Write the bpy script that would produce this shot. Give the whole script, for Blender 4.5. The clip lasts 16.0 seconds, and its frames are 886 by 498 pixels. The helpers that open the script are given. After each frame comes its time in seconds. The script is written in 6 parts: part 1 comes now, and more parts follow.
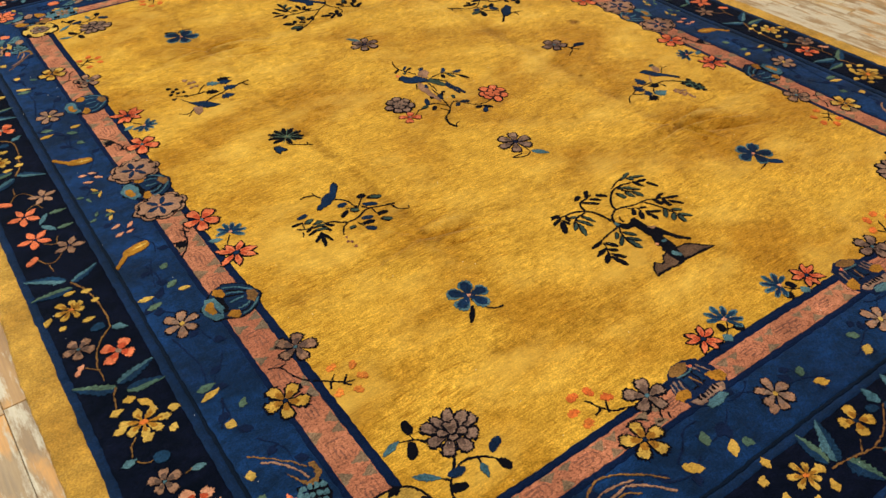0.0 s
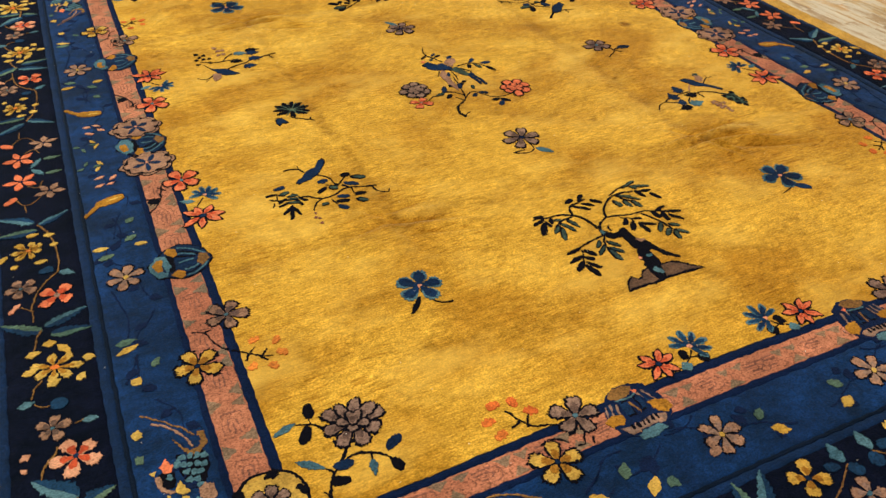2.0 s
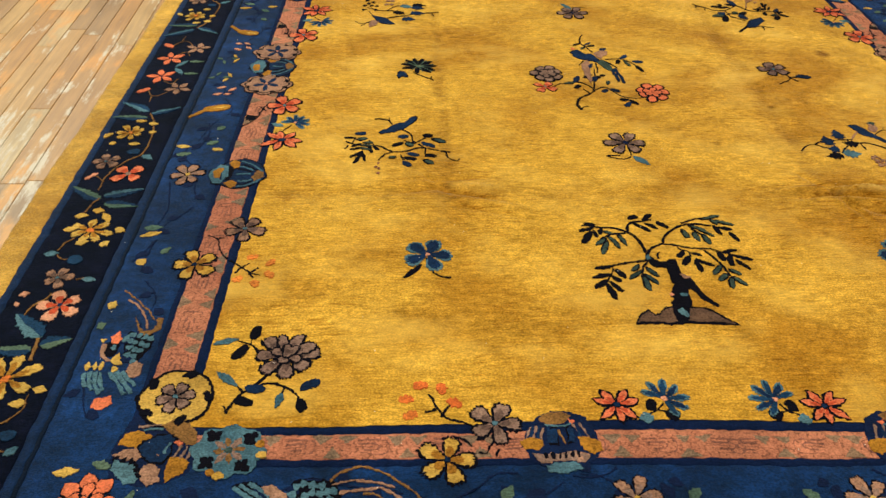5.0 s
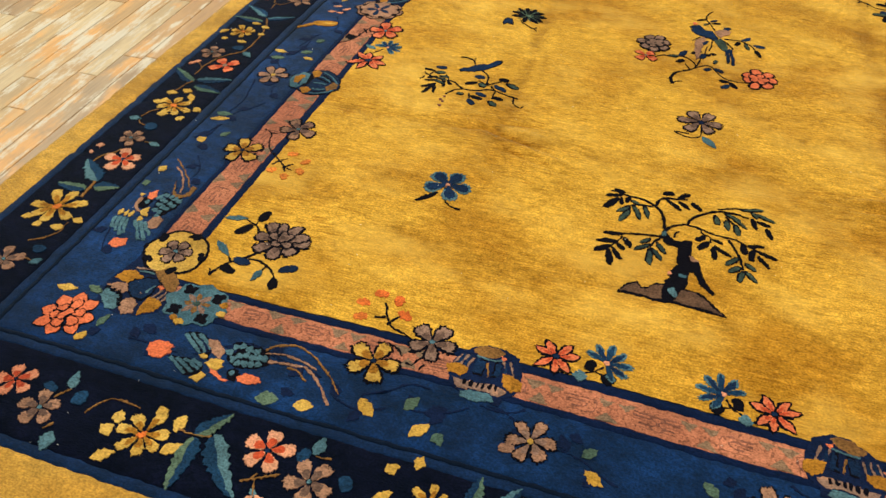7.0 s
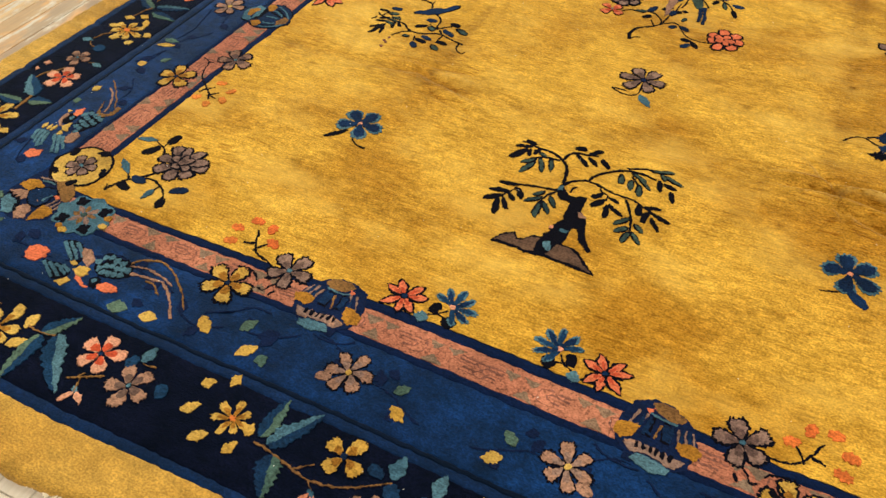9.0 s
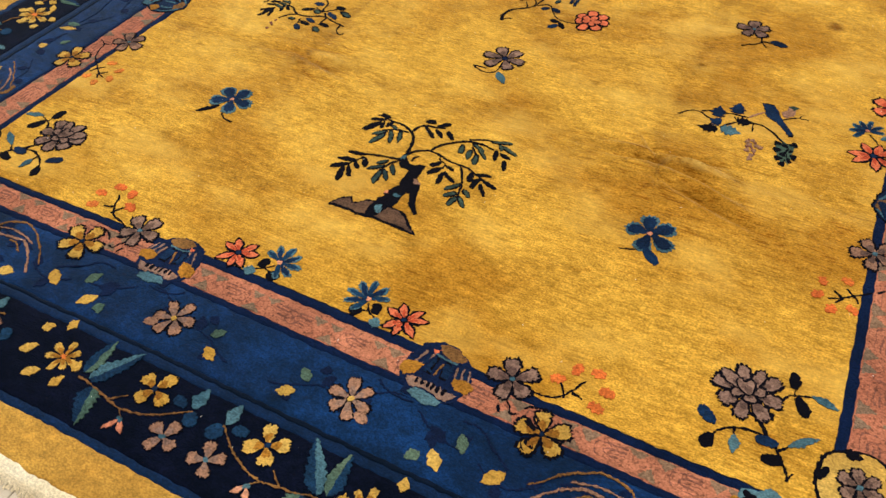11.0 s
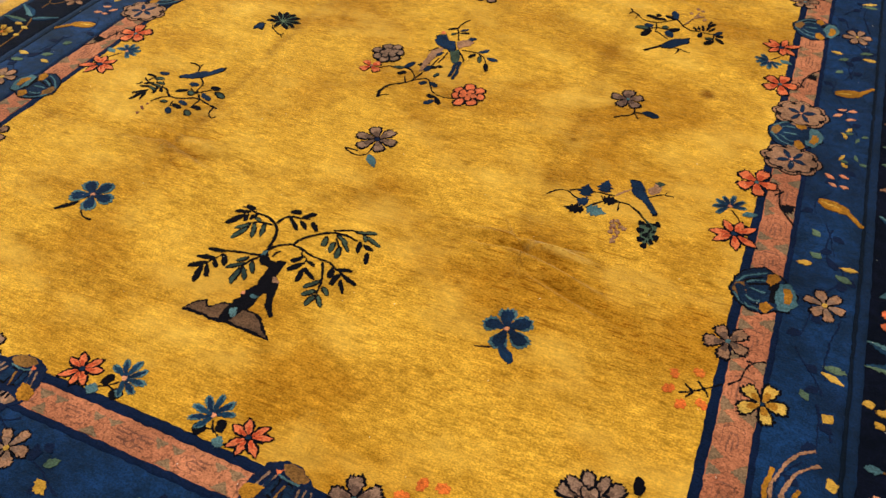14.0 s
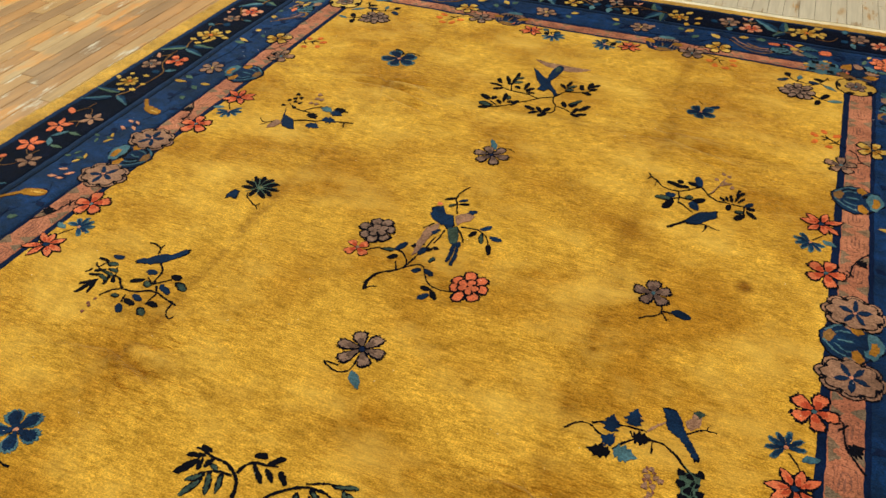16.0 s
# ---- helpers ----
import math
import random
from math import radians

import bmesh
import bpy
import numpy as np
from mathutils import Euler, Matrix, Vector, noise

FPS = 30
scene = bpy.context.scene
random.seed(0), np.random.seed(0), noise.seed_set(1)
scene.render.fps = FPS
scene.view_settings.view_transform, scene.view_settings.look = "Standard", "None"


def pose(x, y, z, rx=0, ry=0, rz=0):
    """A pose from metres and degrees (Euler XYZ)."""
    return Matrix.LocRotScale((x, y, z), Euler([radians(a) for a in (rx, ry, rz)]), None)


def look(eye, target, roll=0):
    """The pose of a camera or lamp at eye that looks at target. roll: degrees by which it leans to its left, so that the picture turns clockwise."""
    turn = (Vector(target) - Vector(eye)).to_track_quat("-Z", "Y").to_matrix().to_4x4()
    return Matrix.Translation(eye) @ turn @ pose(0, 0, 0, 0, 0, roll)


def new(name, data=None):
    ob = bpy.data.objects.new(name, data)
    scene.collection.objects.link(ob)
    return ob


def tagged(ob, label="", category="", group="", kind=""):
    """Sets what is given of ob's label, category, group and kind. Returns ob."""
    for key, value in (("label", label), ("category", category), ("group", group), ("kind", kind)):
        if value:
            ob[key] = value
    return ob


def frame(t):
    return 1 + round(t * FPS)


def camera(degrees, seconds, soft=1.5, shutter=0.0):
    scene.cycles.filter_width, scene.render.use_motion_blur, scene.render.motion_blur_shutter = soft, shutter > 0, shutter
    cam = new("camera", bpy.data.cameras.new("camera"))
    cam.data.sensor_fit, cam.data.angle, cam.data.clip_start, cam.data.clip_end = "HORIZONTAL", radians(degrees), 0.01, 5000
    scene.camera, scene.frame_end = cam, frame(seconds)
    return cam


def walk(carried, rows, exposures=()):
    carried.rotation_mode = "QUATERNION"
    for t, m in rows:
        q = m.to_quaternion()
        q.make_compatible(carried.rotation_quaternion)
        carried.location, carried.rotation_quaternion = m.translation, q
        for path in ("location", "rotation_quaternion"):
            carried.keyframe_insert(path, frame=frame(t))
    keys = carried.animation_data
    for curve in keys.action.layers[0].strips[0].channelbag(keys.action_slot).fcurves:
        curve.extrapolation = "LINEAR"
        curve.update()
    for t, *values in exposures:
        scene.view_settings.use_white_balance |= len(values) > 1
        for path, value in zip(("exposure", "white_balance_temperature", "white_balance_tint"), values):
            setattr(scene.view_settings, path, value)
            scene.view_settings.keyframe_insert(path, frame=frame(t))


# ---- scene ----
cam = camera(58.5, 16.0)
PATH = [
    (0, (-1.331, -1.858, 1.197), (-0.41, -0.611, -0.066), -0.2),
    (0.5, (-1.229, -1.876, 1.176), (-0.352, -0.591, -0.081), -0.2),
    (1, (-1.102, -1.865, 1.132), (-0.275, -0.541, -0.117), -0.1),
    (1.5, (-1.049, -1.897, 1.109), (-0.282, -0.533, -0.137), 0.1),
    (2, (-1.028, -1.988, 1.095), (-0.327, -0.586, -0.147), 0.4),
    (2.5, (-0.989, -2.058, 1.088), (-0.362, -0.619, -0.151), 0.6),
    (3, (-0.895, -2.049, 1.067), (-0.349, -0.578, -0.173), 0.9),
    (3.2, (-0.847, -2.036, 1.056), (-0.334, -0.552, -0.183), 1.1),
    (5.3, (-0.494, -2.101, 1.038), (-0.486, -0.558, -0.234), 1.8),
    (5.5, (-0.45, -2.073, 1.02), (-0.497, -0.534, -0.257), 1.9),
    (6, (-0.349, -2.055, 0.998), (-0.53, -0.538, -0.292), 2.1),
    (6.5, (-0.256, -2.117, 1.004), (-0.55, -0.638, -0.31), 2.3),
    (7, (-0.164, -2.147, 1.026), (-0.551, -0.709, -0.309), 2.3),
    (7.5, (-0.06, -2.089, 1.017), (-0.515, -0.692, -0.34), 2.2),
    (8, (0.039, -2.028, 0.986), (-0.462, -0.671, -0.394), 2.2),
    (8.2, (0.075, -2.024, 0.983), (-0.444, -0.682, -0.406), 2.1),
    (10.3, (0.472, -2.067, 1.083), (-0.138, -0.815, -0.353), -0.1),
    (10.5, (0.511, -2.044, 1.081), (-0.099, -0.794, -0.356), -0.1),
    (11, (0.598, -2.01, 1.084), (-0.006, -0.758, -0.355), -0.1),
    (11.5, (0.653, -2.062, 1.102), (0.056, -0.805, -0.335), -0.2),
    (12, (0.685, -2.101, 1.128), (0.101, -0.836, -0.308), -0.2),
    (12.5, (0.735, -2.087, 1.134), (0.167, -0.814, -0.301), -0.3),
    (13, (0.771, -2.0, 1.146), (0.224, -0.717, -0.287), -0.1),
    (13.5, (0.774, -1.892, 1.167), (0.239, -0.594, -0.258), 0.1),
    (14, (0.737, -1.806, 1.181), (0.205, -0.489, -0.228), 0.3),
    (14.5, (0.657, -1.717, 1.194), (0.119, -0.374, -0.187), 0.4),
    (15, (0.593, -1.632, 1.204), (0.05, -0.258, -0.144), 0.6),
    (15.5, (0.572, -1.512, 1.222), (0.016, -0.104, -0.084), 0.7),
    (16, (0.569, -1.411, 1.214), (0.004, 0.026, -0.057), 0.8),
]
walk(cam, [(t, look(eye, target, roll)) for t, eye, target, roll in PATH],
     [(0, 0.0, 6350, 10), (1.5, 0.08, 6400, 10), (3.0, 0.06, 6420, 10), (5.5, 0.05, 6450, 9), (8.0, 0.13, 6400, 10), (10.5, 0.12, 6000, 14), (12.5, 0.12, 6050, 14),
      (13.5, 0.11, 6450, 11), (14.5, -0.02, 6800, 9), (15.0, 0.0, 6700, 8), (16, -0.12, 6300, 6)])

# ---- world, lamps ----
world = bpy.data.worlds.new("world")
scene.world = world
world.use_nodes = True
world.node_tree.nodes["Background"].inputs["Color"].default_value = (1.0, 0.9, 0.78, 1)
world.node_tree.nodes["Background"].inputs["Strength"].default_value = 0.25


def lamp(name, x, y, z, w, d, power, colour):
    data = bpy.data.lights.new(name, "AREA")
    data.shape, data.size, data.size_y, data.energy, data.color = "RECTANGLE", w, d, power, colour
    ob = new(name, data)
    ob.matrix_world = pose(x, y, z)
    return ob


WARM = (1.0, 0.95, 0.84)
COOL = (0.97, 1.0, 0.89)
AMBER = (1.0, 0.9, 0.74)


# ---- materials ----
def lin(r, g, b):
    return tuple(((c / 255 + 0.055) / 1.055) ** 2.4 if c > 10 else c / 255 / 12.92 for c in (r, g, b)) + (1,)


def material(name):
    m = bpy.data.materials.new(name)
    m.use_nodes = True
    nt = m.node_tree
    return m, nt.nodes, nt.links, nt.nodes["Principled BSDF"]


def noise_node(nodes, links, coord, scale, detail=3.0, rough=0.55, stretch=(1, 1, 1)):
    mp = nodes.new("ShaderNodeMapping")
    mp.inputs["Scale"].default_value = stretch
    links.new(coord, mp.inputs["Vector"])
    n = nodes.new("ShaderNodeTexNoise")
    n.inputs["Scale"].default_value, n.inputs["Detail"].default_value, n.inputs["Roughness"].default_value = scale, detail, rough
    links.new(mp.outputs["Vector"], n.inputs["Vector"])
    return n.outputs["Fac"]


def ramp(nodes, links, fac, lo, hi, c0=(0, 0, 0, 1), c1=(1, 1, 1, 1)):
    r = nodes.new("ShaderNodeValToRGB")
    r.color_ramp.elements[0].position, r.color_ramp.elements[1].position = lo, hi
    r.color_ramp.elements[0].color, r.color_ramp.elements[1].color = c0, c1
    links.new(fac, r.inputs["Fac"])
    return r.outputs["Color"]


def mix(nodes, links, kind, fac, a, b):
    n = nodes.new("ShaderNodeMix")
    n.data_type, n.blend_type = "RGBA", kind
    for value, sock in ((fac, n.inputs["Factor"]), (a, n.inputs["A"] if False else n.inputs[6]), (b, n.inputs[7])):
        if hasattr(value, "links"):
            links.new(value, sock)
        else:
            sock.default_value = value
    return n.outputs[2]


def pile(name, colour, vary=0.35, streak=0.3, blotch=0.3, worn=None, sheen=0.0, fleck=0.0, gloss=0.3, folds=False, tint=None):
    """Wool pile: tufts, streaks along the weft, faded blotches and, in the field, fold shade and sheen painted into the
    colour.
    """
    m, nodes, links, bsdf = material(name)
    coord = nodes.new("ShaderNodeTexCoord").outputs["Object"]

    def grey(v):
        return (v, v, v, 1)

    def shade(v):
        return (1 - v, 1 - 1.12 * v, 1 - 1.5 * v, 1) if folds else grey(1 - v)

    base = colour
    if worn:
        big = noise_node(nodes, links, coord, 3.4, 3, 0.5, (0.75, 1, 1)) if folds else noise_node(nodes, links, coord, 3.6, 6, 0.66, (0.8, 1, 1))
        base = mix(nodes, links, "MIX", ramp(nodes, links, big, 0.42, 0.62), colour, worn)
    # uneven tone; in the field it also imitates the nap's patchy sheen
    blots = noise_node(nodes, links, coord, 11, 7, 0.7, (0.85, 1, 1))
    base = mix(nodes, links, "MULTIPLY", 1.0, base, ramp(nodes, links, blots, 0.36, 0.64, shade(blotch), grey(1 + blotch * 0.45)))
    mottle = noise_node(nodes, links, coord, 46, 5, 0.7, (0.75, 1, 1))
    base = mix(nodes, links, "MULTIPLY", 1.0, base, ramp(nodes, links, mottle, 0.36, 0.64, shade(blotch * (1.2 if folds else 0.7)), grey(1 + blotch * (0.7 if folds else 0.4))))
    lines = noise_node(nodes, links, coord, 190, 5, 0.75, (0.17 if folds else 0.26, 1, 1))
    base = mix(nodes, links, "MULTIPLY", 1.0, base, ramp(nodes, links, lines, 0.34, 0.6, shade(streak), grey(1 + streak * 0.35)))
    tufts = noise_node(nodes, links, coord, 360, 2, 0.6, (0.7, 1, 1))
    base = mix(nodes, links, "MULTIPLY", 1.0, base, ramp(nodes, links, tufts, 0.36, 0.64, grey(1 - vary), grey(1 + vary * 0.7)))
    if fleck:
        spots = noise_node(nodes, links, coord, 190, 1, 0.5)
        base = mix(nodes, links, "MULTIPLY", 1.0, base, ramp(nodes, links, spots, 0.34, 0.42, grey(1 - fleck), grey(1)))
    if folds:
        # fold shade put into the colour, two folds each way, broken up by noise
        sep = nodes.new("ShaderNodeSeparateXYZ")
        links.new(coord, sep.inputs[0])
        ragged = noise_node(nodes, links, coord, 5, 5, 0.7)
        breaks = noise_node(nodes, links, coord, 16, 5, 0.7, (0.5, 1, 1))
        for axis, at, width, depth in (("X", -0.455, 0.026, 0.28), ("X", 0.435, 0.036, 0.24), ("Y", -0.62, 0.04, 0.22), ("Y", 0.68, 0.034, 0.2)):
            shift = nodes.new("ShaderNodeMath")
            shift.operation = "MULTIPLY_ADD"
            shift.inputs[1].default_value, shift.inputs[2].default_value = 0.12, -0.06 - at
            links.new(ragged, shift.inputs[0])
            off = nodes.new("ShaderNodeMath")
            off.operation = "ADD"
            links.new(sep.outputs[axis], off.inputs[0])
            links.new(shift.outputs[0], off.inputs[1])
            away = nodes.new("ShaderNodeMath")
            away.operation = "ABSOLUTE"
            links.new(off.outputs[0], away.inputs[0])
            near = nodes.new("ShaderNodeMapRange")
            near.interpolation_type = "SMOOTHERSTEP"
            near.inputs["From Min"].default_value, near.inputs["From Max"].default_value = 0.0, width
            near.inputs["To Min"].default_value, near.inputs["To Max"].default_value = 1.0, 0.0
            links.new(away.outputs[0], near.inputs["Value"])
            both = nodes.new("ShaderNodeMath")
            both.operation = "MULTIPLY"
            links.new(near.outputs[0], both.inputs[0])
            links.new(ramp(nodes, links, breaks, 0.34, 0.56), both.inputs[1])
            if axis == "X":
                # the lengthwise folds fade out towards the near end
                fade = nodes.new("ShaderNodeMapRange")
                fade.inputs["From Min"].default_value, fade.inputs["From Max"].default_value = -0.8, -0.55
                links.new(sep.outputs["Y"], fade.inputs["Value"])
                faded = nodes.new("ShaderNodeMath")
                faded.operation = "MULTIPLY"
                links.new(both.outputs[0], faded.inputs[0])
                links.new(fade.outputs[0], faded.inputs[1])
                both = faded
            base = mix(nodes, links, "MULTIPLY", both.outputs[0], base, (1 - depth, 1 - depth * 1.15, 1 - depth * 1.3, 1))
        # small wrinkles along the weft, their shade darkened into the colour, in loose groups
        dash = ramp(nodes, links, noise_node(nodes, links, coord, 185, 3, 0.6, (0.13, 1, 1)), 0.54, 0.64)
        group = ramp(nodes, links, noise_node(nodes, links, coord, 3.1, 5, 0.7), 0.42, 0.60, grey(0.1), grey(0.8))
        for cx, cy, much in PUCKERS:
            local = nodes.new("ShaderNodeMapping")
            local.vector_type = "TEXTURE"
            local.inputs["Location"].default_value, local.inputs["Rotation"].default_value, local.inputs["Scale"].default_value = (cx + 0.05, cy - 0.03, 0), (0, 0, -0.15), (0.5, 0.2, 1)
            links.new(coord, local.inputs["Vector"])
            size = nodes.new("ShaderNodeVectorMath")
            size.operation = "LENGTH"
            links.new(local.outputs["Vector"], size.inputs[0])
            group = mix(nodes, links, "ADD", 1.0, group, ramp(nodes, links, size.outputs["Value"], 0.1, 1.0, grey(0.75 * much ** 0.5), grey(0)))
        base = mix(nodes, links, "MULTIPLY", mix(nodes, links, "MULTIPLY", 1.0, dash, group), base, (0.62, 0.50, 0.30, 1))
        # sheen of the nap painted as pale patches
        glint = ramp(nodes, links, noise_node(nodes, links, coord, 6, 4, 0.6, (0.6, 1, 1)), 0.50, 0.72)
        base = mix(nodes, links, "MIX", mix(nodes, links, "MULTIPLY", 1.0, glint, grey(0.55)), base, lin(224, 182, 84))
        # shading of the crumpled pile round each pucker, darkened in the colour
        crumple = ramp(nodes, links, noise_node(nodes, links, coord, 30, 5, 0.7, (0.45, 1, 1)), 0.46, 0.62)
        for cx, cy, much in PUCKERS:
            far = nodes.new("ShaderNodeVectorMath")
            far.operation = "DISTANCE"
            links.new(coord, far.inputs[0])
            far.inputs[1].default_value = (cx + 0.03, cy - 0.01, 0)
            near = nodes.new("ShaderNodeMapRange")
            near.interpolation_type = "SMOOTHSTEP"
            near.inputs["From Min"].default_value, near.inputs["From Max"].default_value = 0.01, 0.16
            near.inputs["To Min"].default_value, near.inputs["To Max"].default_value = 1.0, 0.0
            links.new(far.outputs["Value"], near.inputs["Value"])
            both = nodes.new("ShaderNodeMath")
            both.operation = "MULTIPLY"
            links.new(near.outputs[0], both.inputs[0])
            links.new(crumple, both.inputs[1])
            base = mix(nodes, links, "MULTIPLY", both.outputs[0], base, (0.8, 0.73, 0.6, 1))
        # valley shade painted along the creases that run out from each pucker
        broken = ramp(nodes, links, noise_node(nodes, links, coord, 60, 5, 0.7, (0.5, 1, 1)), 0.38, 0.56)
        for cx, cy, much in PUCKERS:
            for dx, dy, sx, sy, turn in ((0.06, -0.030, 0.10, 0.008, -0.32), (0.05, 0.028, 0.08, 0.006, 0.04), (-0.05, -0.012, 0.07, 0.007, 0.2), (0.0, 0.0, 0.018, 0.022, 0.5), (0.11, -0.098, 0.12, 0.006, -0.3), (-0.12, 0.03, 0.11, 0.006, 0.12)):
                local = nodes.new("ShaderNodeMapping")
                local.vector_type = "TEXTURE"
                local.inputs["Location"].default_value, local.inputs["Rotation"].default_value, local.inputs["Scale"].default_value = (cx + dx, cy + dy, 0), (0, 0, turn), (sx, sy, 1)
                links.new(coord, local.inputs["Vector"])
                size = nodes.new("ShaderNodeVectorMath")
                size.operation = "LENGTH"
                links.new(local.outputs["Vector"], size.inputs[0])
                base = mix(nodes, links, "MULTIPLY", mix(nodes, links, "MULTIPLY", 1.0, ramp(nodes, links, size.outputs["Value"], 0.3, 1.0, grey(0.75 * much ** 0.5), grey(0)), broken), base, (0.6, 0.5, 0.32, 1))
            # the ridge's highlight, painted pale into the colour
            for dx, dy, sx, sy, turn in ((0.075, 0.004, 0.085, 0.02, -0.06),):
                local = nodes.new("ShaderNodeMapping")
                local.vector_type = "TEXTURE"
                local.inputs["Location"].default_value, local.inputs["Rotation"].default_value, local.inputs["Scale"].default_value = (cx + dx, cy + dy, 0), (0, 0, turn), (sx, sy, 1)
                links.new(coord, local.inputs["Vector"])
                size = nodes.new("ShaderNodeVectorMath")
                size.operation = "LENGTH"
                links.new(local.outputs["Vector"], size.inputs[0])
                base = mix(nodes, links, "MIX", mix(nodes, links, "MULTIPLY", 1.0, ramp(nodes, links, size.outputs["Value"], 0.2, 1.0, grey(0.8 * much), grey(0)), broken), base, lin(228, 188, 96))
        # one small burnt spot
        far = nodes.new("ShaderNodeVectorMath")
        far.operation = "DISTANCE"
        links.new(coord, far.inputs[0])
        far.inputs[1].default_value = (0.72, 0.101, 0)
        base = mix(nodes, links, "MULTIPLY", ramp(nodes, links, far.outputs["Value"], 0.006, 0.03, (1, 1, 1, 1), (0, 0, 0, 1)), base, (0.4, 0.3, 0.24, 1))
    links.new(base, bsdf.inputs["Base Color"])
    bsdf.inputs["Roughness"].default_value = 0.75
    bsdf.inputs["Specular IOR Level"].default_value = gloss
    if tint:
        bsdf.inputs["Specular Tint"].default_value = tint
    bsdf.inputs["Sheen Weight"].default_value = sheen
    bsdf.inputs["Sheen Roughness"].default_value = 0.32
    if sheen:
        bsdf.inputs["Sheen Tint"].default_value = (1.0, 0.93, 0.7, 1)
    b1 = nodes.new("ShaderNodeBump")
    b1.inputs["Strength"].default_value, b1.inputs["Distance"].default_value = 0.5, 0.003
    links.new(tufts, b1.inputs["Height"])
    b2 = nodes.new("ShaderNodeBump")
    b2.inputs["Strength"].default_value, b2.inputs["Distance"].default_value = 0.35, 0.005
    links.new(lines, b2.inputs["Height"])
    links.new(b1.outputs["Normal"], b2.inputs["Normal"])
    links.new(b2.outputs["Normal"], bsdf.inputs["Normal"])
    return m


PUCKERS = [(0.45, -0.63, 1.0), (-0.47, -0.60, 0.35), (-0.45, 0.675, 0.7), (0.46, 0.70, 0.3)]  # where the old folds cross
DEEP = (0.2, 0.5, 1.0, 1)
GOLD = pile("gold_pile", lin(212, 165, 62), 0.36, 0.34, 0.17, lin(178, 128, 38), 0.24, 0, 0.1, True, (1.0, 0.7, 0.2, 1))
EDGE_GOLD = pile("edge_gold_pile", lin(198, 152, 62), 0.3, 0.12, 0.26, lin(170, 124, 44), 0.24, 0, 0.15)
ROYAL = pile("royal_blue_pile", lin(13, 44, 89), 0.45, 0.1, 0.62, lin(7, 26, 60), 0.0, 0.3, 0.32, False, DEEP)
LINE_BLUE = pile("line_blue_pile", lin(10, 29, 62), 0.45, 0.1, 0.5, None, 0.0, 0.3, 0.3, False, DEEP)
NAVY = pile("navy_pile", lin(12, 24, 54), 0.4, 0.1, 0.3, None, 0.0, 0, 0.1, False, DEEP)
SEAM = pile("seam_blue_pile", lin(6, 12, 28), 0.45, 0.1, 0.5, None, 0.0, 0.2, 0.2, False, DEEP)
MIDNIGHT = pile("midnight_pile", lin(9, 11, 27), 0.5, 0.1, 0.6, None, 0.0, 0, 0.08, False, DEEP)
PINK = pile("rose_pile", lin(187, 119, 88), 0.32, 0.14, 0.26, lin(166, 100, 74), 0.03, 0.5, 0.12)

# ---- shape of the rug ----
def bump_at(x, y, cx, cy, sx, sy, turn=0.0):
    c, s = math.cos(turn), math.sin(turn)
    u, v = (x - cx) * c + (y - cy) * s, -(x - cx) * s + (y - cy) * c
    return math.exp(-((u / sx) ** 2) - (v / sy) ** 2)


FLOOR = -0.012
# ridges and valleys of a pucker: offset, half sizes, turn, rise
CREASES = [(0.02, -0.01, 0.14, 0.11, 0.0, 0.011), (0.065, 0.000, 0.060, 0.013, -0.06, 0.019), (0.05, 0.032, 0.07, 0.007, 0.04, -0.013), (0.065, -0.030, 0.085, 0.008, -0.32, -0.017),
           (0.10, -0.066, 0.09, 0.016, -0.28, 0.014), (-0.055, -0.012, 0.055, 0.007, 0.2, -0.011), (-0.03, 0.035, 0.05, 0.007, -0.9, -0.009),
           (0.0, 0.0, 0.012, 0.02, 0.5, -0.014), (-0.07, 0.012, 0.06, 0.012, 0.1, 0.009), (0.01, -0.07, 0.02, 0.05, 0.3, 0.007), (0.0, -0.06, 0.007, 0.05, 0.35, -0.009), (0.11, -0.1, 0.1, 0.007, -0.3, -0.008)]
EDGE_CREASES = [-1.43, -0.99, -0.765, -0.565, -0.12, 0.2, 0.57, 0.93, 1.38]


def height(x, y, fine=True):
    """The rug's top over the flat: slow waves, four old folds and the puckers where they cross."""
    h = 0.004 * noise.noise((x * 2.1, y * 2.1, 3.7)) + 0.002 * noise.noise((x * 5, y * 5, 9.1))
    rim = min(1.0, max(0.0, min(0.87 - abs(x), 1.27 - abs(y)) / 0.06))
    if rim > 0 and fine:
        h += rim * (0.0011 * noise.noise((x * 6, y * 18, 4.4)) + 0.0007 * noise.noise((x * 12, y * 52, 8.4)) - 0.0003)
    if abs(x) < 0.9 and abs(y) < 1.4:
        wave = 0.03 * noise.noise((x * 3, y * 3, 14.2))
        for c in (-0.455, 0.435):
            h -= 0.0035 * math.exp(-(((x + wave - c) / 0.03) ** 2))
        for c in (-0.62, 0.68):
            h -= 0.0035 * math.exp(-(((y + wave - c) / 0.03) ** 2))
        for cx, cy, much in PUCKERS:
            if abs(x - cx) < 0.35 and abs(y - cy) < 0.3:
                for dx, dy, sx, sy, turn, up in CREASES:
                    h += much * up * bump_at(x, y, cx + dx, cy + dy, sx, sy, turn)
    elif abs(x) > 1.3:
        for c in EDGE_CREASES:
            h -= 0.004 * math.exp(-(((y - c + 0.15 * (abs(x) - 1.34)) / 0.007) ** 2))
    return max(h, -0.0095)


